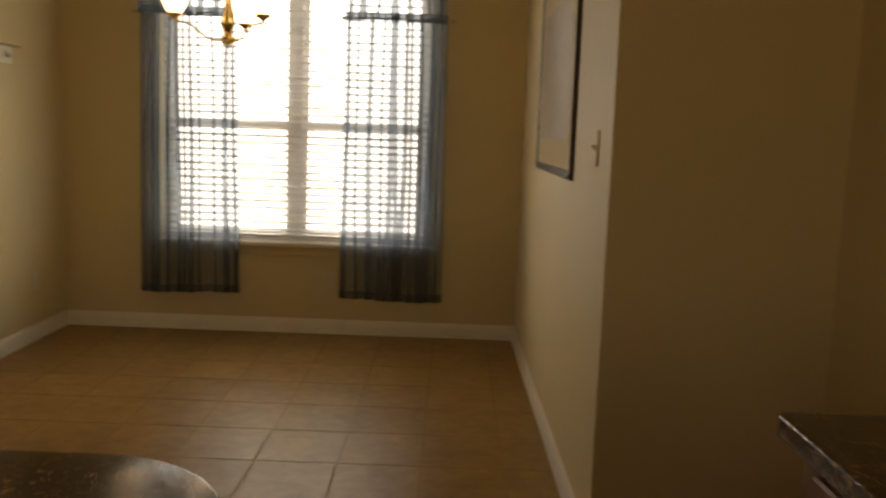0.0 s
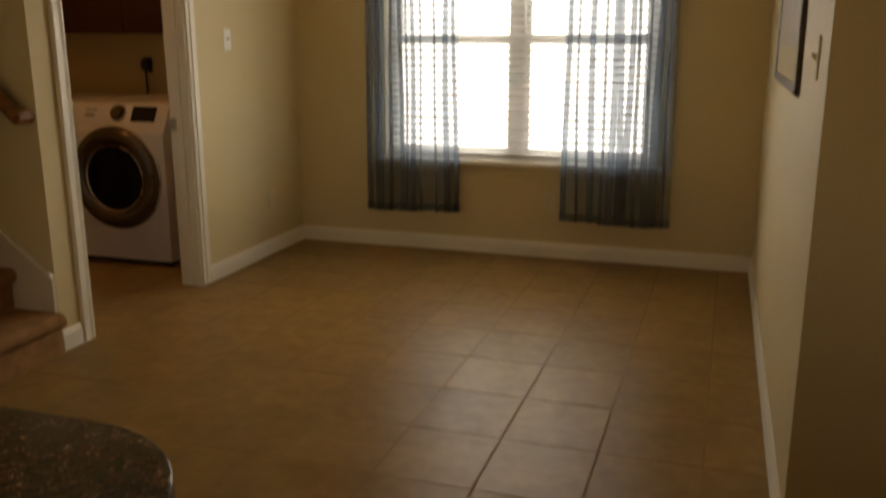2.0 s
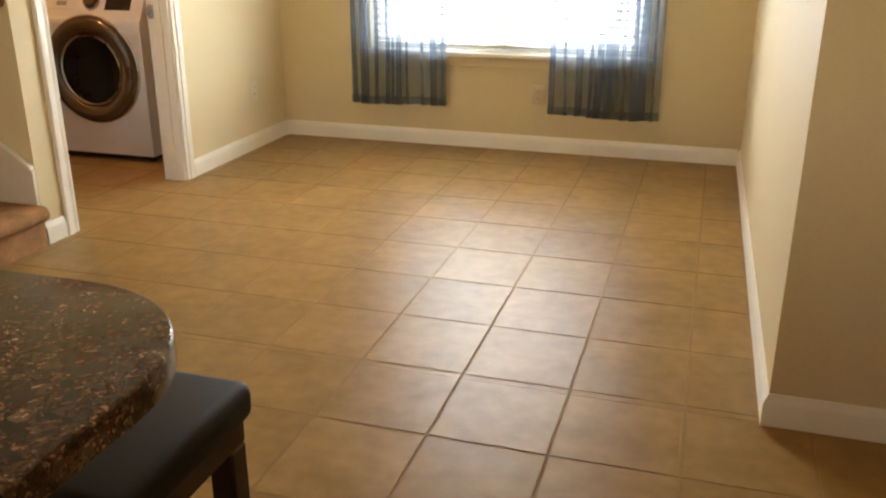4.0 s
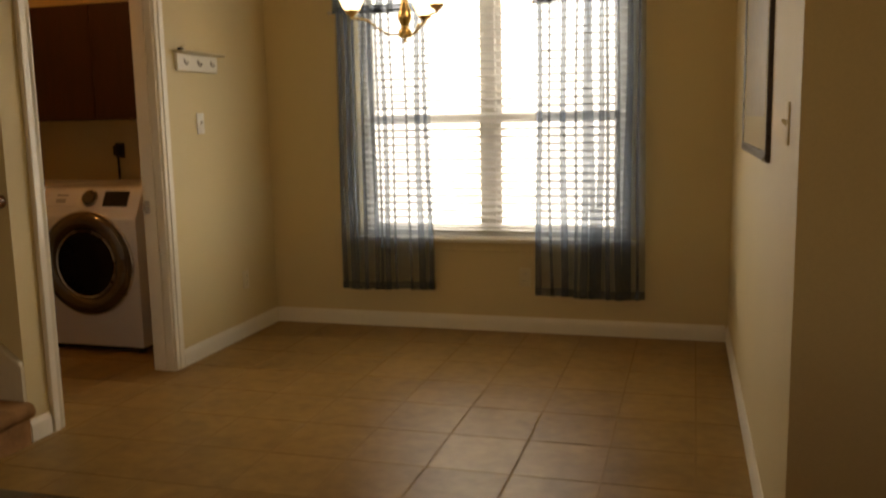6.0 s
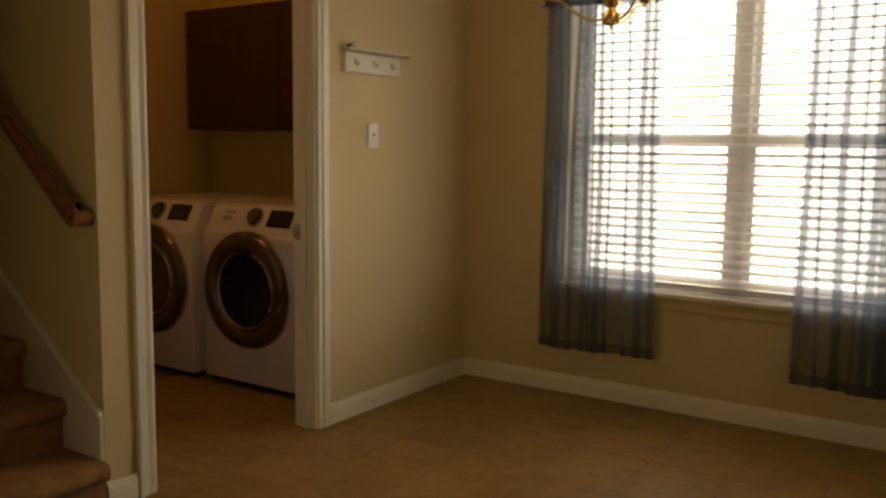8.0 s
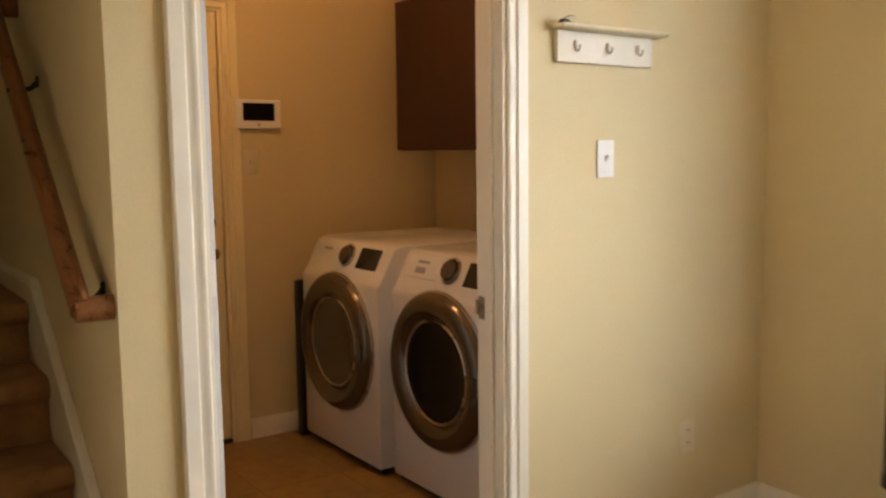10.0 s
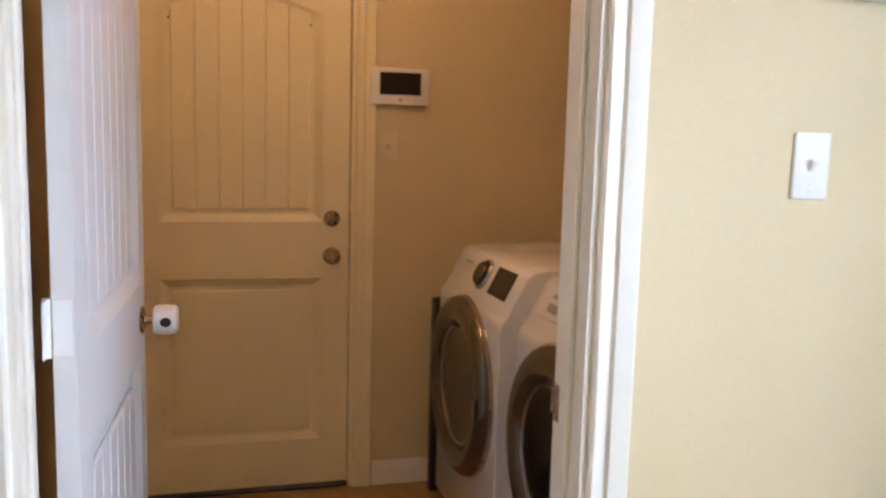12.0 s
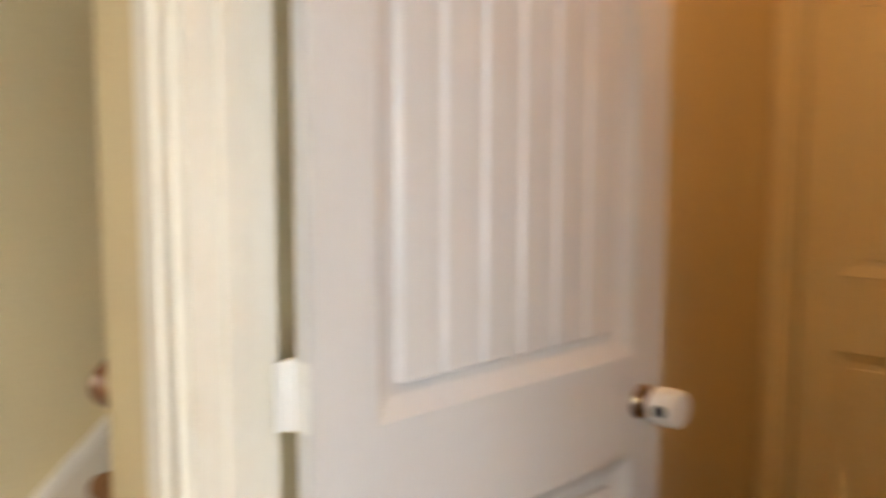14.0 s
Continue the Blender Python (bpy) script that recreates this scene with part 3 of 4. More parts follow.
def cloth(x0, x1, z0, z1, y, folds, amp, seed, flare=0.0, span=(0.0, 1.0)):
    """Hanging sheer: flat stretches with gentle waves between a few narrow folds laid over themselves, wandering on the way down. span: the stretch of its height that is built."""
    rnd = random.Random(seed)
    ph = [rnd.uniform(0, 6.28) for _ in range(5)]
    wid = [rnd.uniform(0.004, 0.017) for _ in folds]
    drift = [rnd.uniform(-0.016, 0.016) for _ in folds]
    lay = [rnd.uniform(0.6, 1.3) for _ in folds]
    bm = bmesh.new()
    nz = max(4, round(30 * (span[1] - span[0])))
    grid = []
    for k in range(nz + 1):
        v = span[0] + (span[1] - span[0]) * k / nz
        z = z1 + (z0 - z1) * v
        ctrl = [(0.0, 0.0)]
        for p, w, d, q in zip(folds, wid, drift, lay):
            w = w * (0.75 + 0.5 * v * q)
            c = p * (x1 - x0) + d * math.sin(2.4 * v + ph[0]) + 0.004 * math.sin(7 * v + ph[1] + 9 * p)
            last = ctrl[-1][0]
            for e in (0.35, 0.7):
                ctrl.append((last + (c - w - last) * e, 0.0))
            ctrl += [(c + w, 0.006), (c + w * 0.9, 0.012), (c - w, 0.016), (c - w * 0.9, 0.022), (c + w * 1.3, 0.014)]
        last = ctrl[-1][0]
        for e in (0.3, 0.65, 1.0):
            ctrl.append((last + (x1 - x0 - last) * e, 0.0))
        pts = smooth_curve([(a, b, 0.0) for a, b in ctrl], 5)
        row = []
        for a, b, _ in pts:
            u = a / (x1 - x0)
            yy = y - b + amp * (0.5 + 0.7 * v) * (math.sin(21 * u + ph[2] + 0.8 * v) + 0.5 * math.sin(47 * u + ph[3] - v))
            zz = z + 0.006 * math.sin(5 * u + ph[4]) * max(0, v * 3 - 2)
            row.append(bm.verts.new((x0 + a + (u - 0.5) * flare * v, yy, zz)))
        grid.append(row)
    for a, b in zip(grid, grid[1:]):
        for i in range(len(a) - 1):
            bm.faces.new((a[i], a[i + 1], b[i + 1], b[i]))
    return bm


ROD_Z, ROD_Y = 2.005, -0.085
# one short piece per panel; the rod's middle, lost in window glare, is left out
def short_rod(x0, x1):
    rod = thing("curtain_rod", "thin dark metal rod holding a sheer panel", "curtain rod", pose((x0 + x1) / 2, ROD_Y, ROD_Z), "curtain rods")
    h = (x1 - x0) / 2
    part("rod", tube([(-h, 0, 0), (h, 0, 0)], 0.006, 12), NICKEL, rod)
    for s in (-1, 1):
        part("finial", lathe([(0, 0), (0.008, 0.002), (0.008, 0.006), (0.013, 0.012), (0.014, 0.020), (0.009, 0.028), (0, 0.031)], pose(s * h, 0, 0, 0, s * 90, 0), 16), NICKEL, rod)
        part("bracket", boxed((s * (h - 0.03) - 0.005, 0.0, -0.009, s * (h - 0.03) + 0.005, 0.0845, 0.002), bevel=0.001), NICKEL, rod)


short_rod(0.515, 1.135)
short_rod(1.80, 2.445)
FOLDS = ((0.04, 0.12, 0.19, 0.30, 0.38, 0.45, 0.52, 0.60, 0.74, 0.88, 0.95), (0.04, 0.15, 0.27, 0.38, 0.46, 0.53, 0.59, 0.67, 0.76, 0.84, 0.93))
TOP_FOLDS = (0.06, 0.2, 0.34, 0.52, 0.66, 0.83, 0.95)


def curtain(name, label, x0, x1, z0, z1, y, folds, amp, seed, flare, hem):
    """A sheer with its gathered panel, the doubled hem along its foot and the pocket over the rod."""
    c = thing(name, label, "curtain", None, "curtains of the window")
    part("panel", cloth(x0, x1, z0, z1, y, folds, amp, seed, flare), SHEER, c)
    part("hem", cloth(x0, x1, z0, z1, y - 0.003, folds, amp, seed, flare, (1 - hem / (z1 - z0), 1.0)), SHEER, c)
    part("rod_pocket", cloth(x0, x1, z0, z1, y - 0.003, folds, amp, seed, flare, (0.0, 0.04 / (z1 - z0))), SHEER, c)


for i, (xa, xb, zb) in enumerate(((0.535, 1.135, 0.262), (1.80, 2.43, 0.250))):
    curtain("curtain", "grey-blue sheer curtain panel hanging below the sill", xa, xb, zb, 2.04, ROD_Y, FOLDS[i], 0.009, 23 + i, 0.03, 0.05)
    curtain("valance", "grey-blue sheer upper curtain layer over the panel", xa, xb - 0.01, 1.985, 2.44, ROD_Y - 0.040, TOP_FOLDS, 0.006, 51 + i, 0.01, 0.018)
rod2 = thing("curtain_rod", "thin dark metal upper curtain rod above the window", "curtain rod", pose(1.48, ROD_Y - 0.040, 2.43))
part("rod", tube([(-0.99, 0, 0), (0.99, 0, 0)], 0.006, 12), NICKEL, rod2)
for s in (-1, 1):
    part("bracket", boxed((s * 0.95 - 0.006, 0.0, -0.010, s * 0.95 + 0.006, 0.124, 0.002), bevel=0.001), NICKEL, rod2)

# ---------------------------------------------------------------- things on the nook walls
# coat rack with a narrow shelf and three hooks
rack = thing("coat_rack", "white wooden coat rack with shelf and three metal hooks", "coat rack", pose(0.0005, -0.850, 1.625))
part("backboard", boxed((0, -0.205, 0, 0.018, 0.205, 0.092), bevel=0.003, seg=2), TRIM, rack)
part("shelf", prism([(0, 0.0925), (0.050, 0.0925), (0.060, 0.096), (0.064, 0.101), (0.064, 0.106), (0, 0.106)], -0.222, 0.232, "y", 0.001, 1), ALMOND, rack, "thin cream ledge")
for y in (-0.135, 0.0, 0.135):
    h = part("hook", tube(smooth_curve([(0.022, y, 0.060), (0.022, y, 0.047), (0.024, y, 0.037), (0.031, y, 0.033), (0.037, y, 0.038), (0.039, y, 0.045)]), [0.0036] * 12 + [0.0031] * 19, 8), NICKEL, rack)
    part("hook_plate", lathe([(0, 0), (0.007, 0), (0.007, 0.003), (0.005, 0.0045), (0, 0.0045)], pose(0.018, y, 0.053, 0, 90, 0), 16, (1.9, 0.9)), NICKEL, h)
    part("hook_tip", lathe([(0, -0.0046), (0.0034, -0.0033), (0.0046, 0), (0.0034, 0.0033), (0, 0.0046)], pose(0.039, y, 0.047), 10), NICKEL, h)
clip_ = thing("metal_clip", "small dark metal clip on the coat rack ledge", "clip", pose(0.034, -1.035, 1.7315))
part("clip_body", boxed((-0.012, -0.022, 0, 0.012, 0.022, 0.006), (-0.011, -0.020, 0.0062, 0.011, 0.004, 0.013), bevel=0.0015), BLACKP, clip_)
part("clip_wire", tube(smooth_curve([(0, -0.018, 0.006), (0, 0.000, 0.020), (0, 0.022, 0.024), (0, 0.036, 0.020)], 5), 0.0022, 8), NICKEL, clip_)



def wall_plate(name, label, m, kind="toggle", material=None):
    """Plastic cover plate. Local: plate in x (width) and z, facing -y."""
    material = material or WHITEP
    p = thing(name, label, "outlet" if kind == "outlet" else "switch", m)
    part("plate", boxed((-0.036, -0.006, -0.058, 0.036, -0.0005, 0.058), bevel=0.0025, seg=2), material, p)
    if kind == "toggle":
        part("toggle", prism([(-0.005, -0.012), (-0.020, 0.008), (-0.014, 0.014), (-0.005, 0.006)], -0.005, 0.005, "x"), material, p)
        part("toggle_slot", boxed((-0.0065, -0.0068, -0.0135, 0.0065, -0.0055, 0.0135)), material, p)
    else:
        for z in (-0.021, 0.021):
            part("socket", lathe([(0, 0), (0.017, 0), (0.017, 0.002), (0, 0.002)], pose(0, -0.006, z, 90, 0, 0), 20, (1, 0.85)), material, p)
            part("slots", boxed((-0.008, -0.0085, z - 0.004, -0.006, -0.0075, z + 0.006), (0.006, -0.0085, z - 0.004, 0.008, -0.0075, z + 0.006)), BLACKP, p)
    for z in (-0.042, 0.042):
        part("screw", lathe([(0, 0), (0.0035, 0), (0.003, 0.0012), (0, 0.0014)], pose(0, -0.006, z, 90, 0, 0), 10), material, p)
    return p


wall_plate("light_switch", "white toggle light switch below the coat rack", pose(0, -0.838, 1.338, 0, 0, 90))
wall_plate("light_switch", "beige light switch beside the framed picture", pose(W + (WE - W) * 2.72 / -KY, -2.72, 1.30, 0, 0, EA - 90), material=WALL)
wall_plate("wall_outlet", "cream wall outlet below the window sill", pose(1.71, 0, 0.35), "outlet", ALMOND)
wall_plate("wall_outlet", "cream wall outlet low on the wall", pose(0, -0.42, 0.36, 0, 0, 90), "outlet", ALMOND)

# framed print
PY0, PY1, PZ0, PZ1 = -2.24, -1.02, 1.168, 2.03
pic = thing("framed_picture", "dark-brown-framed sepia print with a tan mat", "picture", pose(W + (WE - W) * (PY0 + PY1) / 2 / KY - 0.0005, (PY0 + PY1) / 2, PZ0, 0, 0, EA))
hw, ph_ = (PY1 - PY0) / 2, PZ1 - PZ0
FR = [(0, 0), (0, -0.012), (0.005, -0.016), (0.026, -0.015), (0.034, -0.010), (0.034, 0)]
bm = bmesh.new()
rings = []
for u, dx in FR:
    rings.append([bm.verts.new((dx, -hw + u, u)), bm.verts.new((dx, hw - u, u)), bm.verts.new((dx, hw - u, ph_ - u)), bm.verts.new((dx, -hw + u, ph_ - u))])
for a, b in zip(rings, rings[1:]):
    for i in range(4):
        j = (i + 1) % 4
        bm.faces.new((a[i], a[j], b[j], b[i]))
bmesh.ops.recalc_face_normals(bm, faces=bm.faces)
part("frame", bm, FRAMEW, pic, "dark brown moulded wooden frame")
part("mat_board", boxed((-0.008, -hw + 0.032, 0.032, -0.003, hw - 0.032, ph_ - 0.032)), MATB, pic, "cream mat board")
part("print", boxed((-0.0095, -hw + 0.13, 0.15, -0.0085, hw - 0.13, ph_ - 0.13)), PRINT, pic, "faded sepia print")

# chandelier
CX, CY, CZ = 1.37, -1.22, 1.70
ch = thing("chandelier", "satin brass three-arm chandelier with lit white glass shades", "chandelier", pose(CX, CY, CZ))
part("stem", lathe([(0, 0), (0.006, 0.001), (0.008, 0.008), (0.005, 0.014), (0.014, 0.018), (0.030, 0.022), (0.032, 0.028), (0.032, 0.052), (0.028, 0.060), (0.017, 0.068), (0.016, 0.076), (0.026, 0.090), (0.034, 0.112), (0.034, 0.126), (0.026, 0.150), (0.015, 0.180), (0.014, 0.190), (0.021, 0.196), (0.021, 0.202), (0.013, 0.210), (0.012, 0.40), (0.016, 0.405), (0.016, 0.415), (0.010, 0.425), (0.009, 0.44)], None, 28), BRASS, ch)
bm = tube([(0, 0, 0.43), (0, 0, H - CZ - 0.04)], 0.009, 10)
part("hanging_rod", bm, BRASS, ch)
part("canopy", lathe([(0, -0.045), (0.012, -0.044), (0.030, -0.030), (0.060, -0.010), (0.064, 0.0), (0, 0.0)], pose(0, 0, H - CZ - 0.0005), 28), BRASS, ch)
for k, a in enumerate((-155.5, -35.5, 84.5)):
    ca, sa = math.cos(radians(a)), math.sin(radians(a))
    path = smooth_curve([(r * ca, r * sa, z) for r, z in ((0.024, 0.040), (0.070, 0.036), (0.125, 0.062), (0.175, 0.100), (0.215, 0.110), (0.245, 0.112))])
    arm = part("arm", tube(path, 0.0050, 10), BRASS, ch)
    M = pose(0.250 * ca, 0.250 * sa, 0.108)
    part("cup", lathe([(0, 0), (0.008, 0.001), (0.009, 0.012), (0.014, 0.018), (0.030, 0.028), (0.036, 0.040), (0.033, 0.040), (0, 0.030)], M, 24), BRASS, arm)
    part("glass_shade", lathe([(0.026, 0.036), (0.040, 0.052), (0.056, 0.085), (0.065, 0.125), (0.068, 0.160), (0.070, 0.172), (0.067, 0.172), (0.064, 0.160), (0.061, 0.125), (0.052, 0.087), (0.036, 0.056), (0.022, 0.040)], M, 32), SHADE, arm, "lit frosted white glass bell shade")
    lamp("chandelier_bulb", "POINT", BULB_W, (1.0, 0.72, 0.42), pose(CX + 0.25 * ca, CY + 0.25 * sa, CZ + 0.22), size=0.025)

# ---------------------------------------------------------------- laundry
def front_loader(name, label, m, washer):
    """Front-loading machine. Local: front at y = 0 facing -y, x across, standing on z = 0."""
    f = thing(name, label, "washing machine" if washer else "dryer", m, "laundry machines")
    hw = 0.341
    part("body", prism([(0.0, 0.035), (0.0, 0.795), (0.006, 0.815), (0.020, 0.83), (0.085, 0.955), (0.105, 0.972), (0.15, 0.978), (0.78, 0.978), (0.78, 0.035)], -hw, hw, "x", 0.007, 2), ENAMEL, f)
    # the shade in the gap under the body is put in as a black box
    part("gap_shade", boxed((-hw + 0.02, 0.02, 0.012, hw - 0.02, 0.76, 0.0355)), BLACKP, f, "black box standing for the shaded gap below the body")
    for x in (-0.29, 0.29):
        for y in (0.06, 0.70):
            part("foot", lathe([(0, 0), (0.024, 0), (0.024, 0.008), (0.012, 0.012), (0, 0.0125)], pose(x, y, 0), 14), BLACKP, f)
    slope = math.degrees(math.atan2(0.125, 0.065))
    P = pose(0, 0.0630, 0.913, slope, 0, 0)          # x across, y up the slope, z out of it
    part("display", prism([(0.094, -0.050), (0.262, -0.050), (0.262, 0.046), (0.094, 0.046)], -0.001, 0.003, "z", 0.001, 1), BLACKG, f, "dark touch display").matrix_basis = P
    d = part("dial", lathe([(0, 0), (0.047, 0), (0.047, 0.005), (0.041, 0.008), (0.040, 0.022), (0.036, 0.027), (0, 0.028)], None, 32), RING, f, "round grey programme dial")
    d.matrix_basis = P @ pose(-0.002, 0, 0)
    r = part("dial_ring", lathe([(0.046, 0), (0.054, 0.0), (0.055, 0.006), (0.051, 0.013), (0.046, 0.011)], None, 32), NICKEL, d)
    if washer:
        q = part("detergent_drawer", boxed((-0.30, -0.050, 0.0, -0.075, 0.048, 0.004), bevel=0.003), ENAMEL, f)
        q.matrix_basis = P
        q = part("drawer_grip", boxed((-0.235, -0.030, 0.0035, -0.165, -0.004, 0.0055), bevel=0.001), GREYP, f)
        q.matrix_basis = P
    q = part("mark", boxed((-0.235, 0.012, 0.004, -0.155, 0.024, 0.0052)), GREYP, f)
    q.matrix_basis = P
    # round door: outer ring, inner ring, dark bowl
    D = pose(0.0, 0.0, 0.535, 90, 0, 0)
    door = part("door", lathe([(0.302, -0.004), (0.306, 0.012), (0.300, 0.030), (0.285, 0.044), (0.262, 0.050), (0.232, 0.046), (0.215, 0.034), (0.204, 0.018)], D, 56), RING, f, "bronze-grey round door ring")
    part("door_glass", lathe([(0.2055, 0.018), (0.196, 0.020), (0.170, 0.014), (0.12, 0.006), (0.06, 0.002), (0, 0.001)], D @ pose(0, 0, 0.004), 48), BOWL if washer else SMOKED, door, "black glass bowl" if washer else "smoked bronze glass")
    part("inner_rim", lathe([(0.200, 0.020), (0.204, 0.026), (0.199, 0.031), (0.193, 0.027), (0.194, 0.021)], D, 48), NICKEL, door)
    part("door_trim", lathe([(0.3065, -0.002), (0.312, 0.0), (0.312, 0.010), (0.306, 0.013)], D, 56), NICKEL, door)
    part("door_latch", boxed((0.255, -0.058, 0.50, 0.285, -0.044, 0.57), bevel=0.004), RING, door)
    return f


front_loader("dryer", "white front-loading dryer with bronze-grey door ring", pose(-1.452, -1.010, 0), False)
front_loader("washing_machine", "white front-loading washing machine with dark glass door", pose(-0.720, -0.972, 0), True)

cab = thing("wall_cabinet", "dark brown wooden wall cabinet above the machines", "cabinet", pose(-1.74, LY1, 1.375))
part("body", boxed((0, -0.35, 0, 1.58, -0.001, 0.72), bevel=0.002), CABW, cab)
for i in range(2):
    x0 = 0.003 + i * 0.788
    part("door", boxed((x0 + 0.001, -0.371, 0.003, x0 + 0.785, -0.351, 0.716), bevel=0.003), CABW, cab)

board = thing("folded_board", "dark narrow board leaning beside the dryer", "board", pose(-1.835, -1.02, 0))
part("panel", boxed((-0.018, 0, 0.0, 0.018, 0.62, 0.765), bevel=0.004), BLACKP, board)
part("edge_strip", boxed((-0.020, -0.006, 0.004, 0.020, -0.0005, 0.761), bevel=0.002), BLACKP, board)

panel_ = thing("control_tablet", "white wall-mounted security tablet with a dark screen", "tablet", pose(GX, -1.150, 1.485, 0, 0, 90))
part("housing", boxed((-0.113, -0.026, 0, 0.113, -0.0005, 0.135), bevel=0.006, seg=3), WHITEP, panel_)
part("screen", boxed((-0.078, -0.0275, 0.037, 0.078, -0.0262, 0.119), bevel=0.0005), BLACKG, panel_, "dark glossy screen")
part("button", lathe([(0, 0), (0.006, 0), (0.005, 0.0015), (0, 0.0018)], pose(0, -0.026, 0.018, 90, 0, 0), 14), GREYP, panel_)
wall_plate("light_switch", "cream light switch below the wall tablet", pose(GX, -1.190, 1.330, 0, 0, 90), material=ALMOND)

plug = thing("dryer_plug", "black power plug and cord on the wall", "plug", pose(-1.06, LY1, 1.17))
part("plug_body", boxed((-0.03, -0.045, -0.035, 0.03, -0.007, 0.035), bevel=0.008, seg=2), BLACKP, plug)
part("socket_plate", boxed((-0.036, -0.007, -0.05, 0.036, -0.0005, 0.05), bevel=0.002), BLACKP, plug)
part("cord", tube(smooth_curve([(0, -0.03, -0.03), (0.004, -0.035, -0.09), (0.0, -0.03, -0.2), (-0.01, -0.03, -0.32), (0.0, -0.03, -0.5)]), 0.009, 8), BLACKP, plug)

cl = thing("ceiling_light", "round frosted ceiling lamp of the laundry, lit warm", "ceiling light", pose(-0.95, -1.45, H))
part("base", lathe([(0, -0.0005), (0.15, -0.0005), (0.15, -0.03), (0.14, -0.034), (0, -0.034)], None, 36), WHITEP, cl)
part("diffuser", lathe([(0.135, -0.036), (0.130, -0.060), (0.11, -0.085), (0.07, -0.102), (0, -0.108)], None, 36), DIFFUSER, cl, "warm glowing glass bowl")

# ---------------------------------------------------------------- stair
RISE, RUN, SX = 0.185, 0.247, 0.055
stair = solid("stair", boxed(*[(GX if i == 4 else SX - RUN * (i + 1) - 0.03, -3.349, RISE * i if i else 0.0, SX - RUN * i - 0.06, SY - 0.021, RISE * (i + 1) - 0.022) for i in range(5)]), CARPET, "brown carpeted stair rising to a landing", "stair")
for i in range(5):
    xn = SX - RUN * i
    xb = GX + 0.001 if i == 4 else xn - RUN - 0.03
    z = RISE * (i + 1)
    prof = [(xb, z - 0.022), (xb, z), (xn - 0.030, z)] + [(xn - 0.030 + 0.034 * math.sin(a), z - 0.034 + 0.034 * math.cos(a)) for a in [radians(q) for q in (15, 35, 55, 75, 95, 115, 135, 155)]] + [(xn - 0.030, z - 0.069), (xn - 0.030, z - RISE + 0.001), (xn - 0.040, z - RISE + 0.001), (xn - 0.040, z - 0.022)]
    part("carpet_tread", prism(prof, -3.348, SY - 0.020, "y"), CARPET, stair)
# skirt board with a bead, sloping up and then level along the landing
skirt = solid("trim_stair_skirt", prism([(-0.001, 0.0), (-0.001, 0.335), (-0.86, 0.980), (GX + 0.001, 0.980), (GX + 0.001, 0.80), (-0.95, 0.80), (-0.1, 0.0)], SY - 0.018, SY - 0.0005, "y"), SKIRTP, "off-white stair skirt board with a raised bead", "skirt board")
part("bead", prism([(-0.001, 0.3355), (-0.001, 0.355), (-0.866, 1.005), (GX + 0.001, 1.005), (GX + 0.001, 0.9805), (-0.86, 0.9805)], SY - 0.026, SY - 0.0005, "y", 0.003, 1), TRIM, skirt)
# the same board on the other side of the stair; slope 0.80
skirt_2 = solid("trim_stair_skirt", prism([(-0.001, 0.0), (-0.001, 0.262), (-0.86, 0.950), (GX + 0.001, 0.950), (GX + 0.001, 0.80), (-0.95, 0.80), (-0.1, 0.0)], -3.3495, -3.332, "y"), SKIRTP, "off-white skirt board along the closing stair wall", "skirt board")
part("bead", prism([(-0.001, 0.2625), (-0.001, 0.302), (-0.86, 0.990), (GX + 0.001, 0.990), (GX + 0.001, 0.9505), (-0.86, 0.9505)], -3.3495, -3.324, "y", 0.003, 1), TRIM, skirt_2)

hr = thing("handrail", "varnished oak handrail on black wall brackets", "handrail")
ry = SY - 0.068
a, b = Vector((-0.035, ry, 1.035)), Vector((-0.92, ry, 1.80))
oval = tube([a, b], 0.023, 16, flat=1.45)
part("rail", oval, RAILW, hr)
part("rail_return", tube(smooth_curve([(-0.035, ry - 0.012, 1.035), (-0.033, ry + 0.02, 1.035), (-0.033, SY - 0.001, 1.035)], 4), 0.023, 16, flat=1.25), RAILW, hr)
part("rail_return", tube(smooth_curve([(-0.92, ry - 0.012, 1.80), (-0.92, ry + 0.02, 1.80), (-0.92, SY - 0.001, 1.80)], 4), 0.023, 16, flat=1.25), RAILW, hr)
for s in (0.08, 0.74):
    p = a.lerp(b, s)
    part("bracket", tube(smooth_curve([(p.x, ry, p.z - 0.02), (p.x, ry + 0.01, p.z - 0.045), (p.x, ry + 0.045, p.z - 0.05), (p.x, SY - 0.002, p.z - 0.03)]), 0.007, 8), BLACKP, hr)
    part("bracket_plate", lathe([(0, 0), (0.017, 0), (0.015, 0.005), (0, 0.006)], pose(p.x, SY - 0.0005, p.z - 0.03, 90, 0, 0), 16), BLACKP, hr)

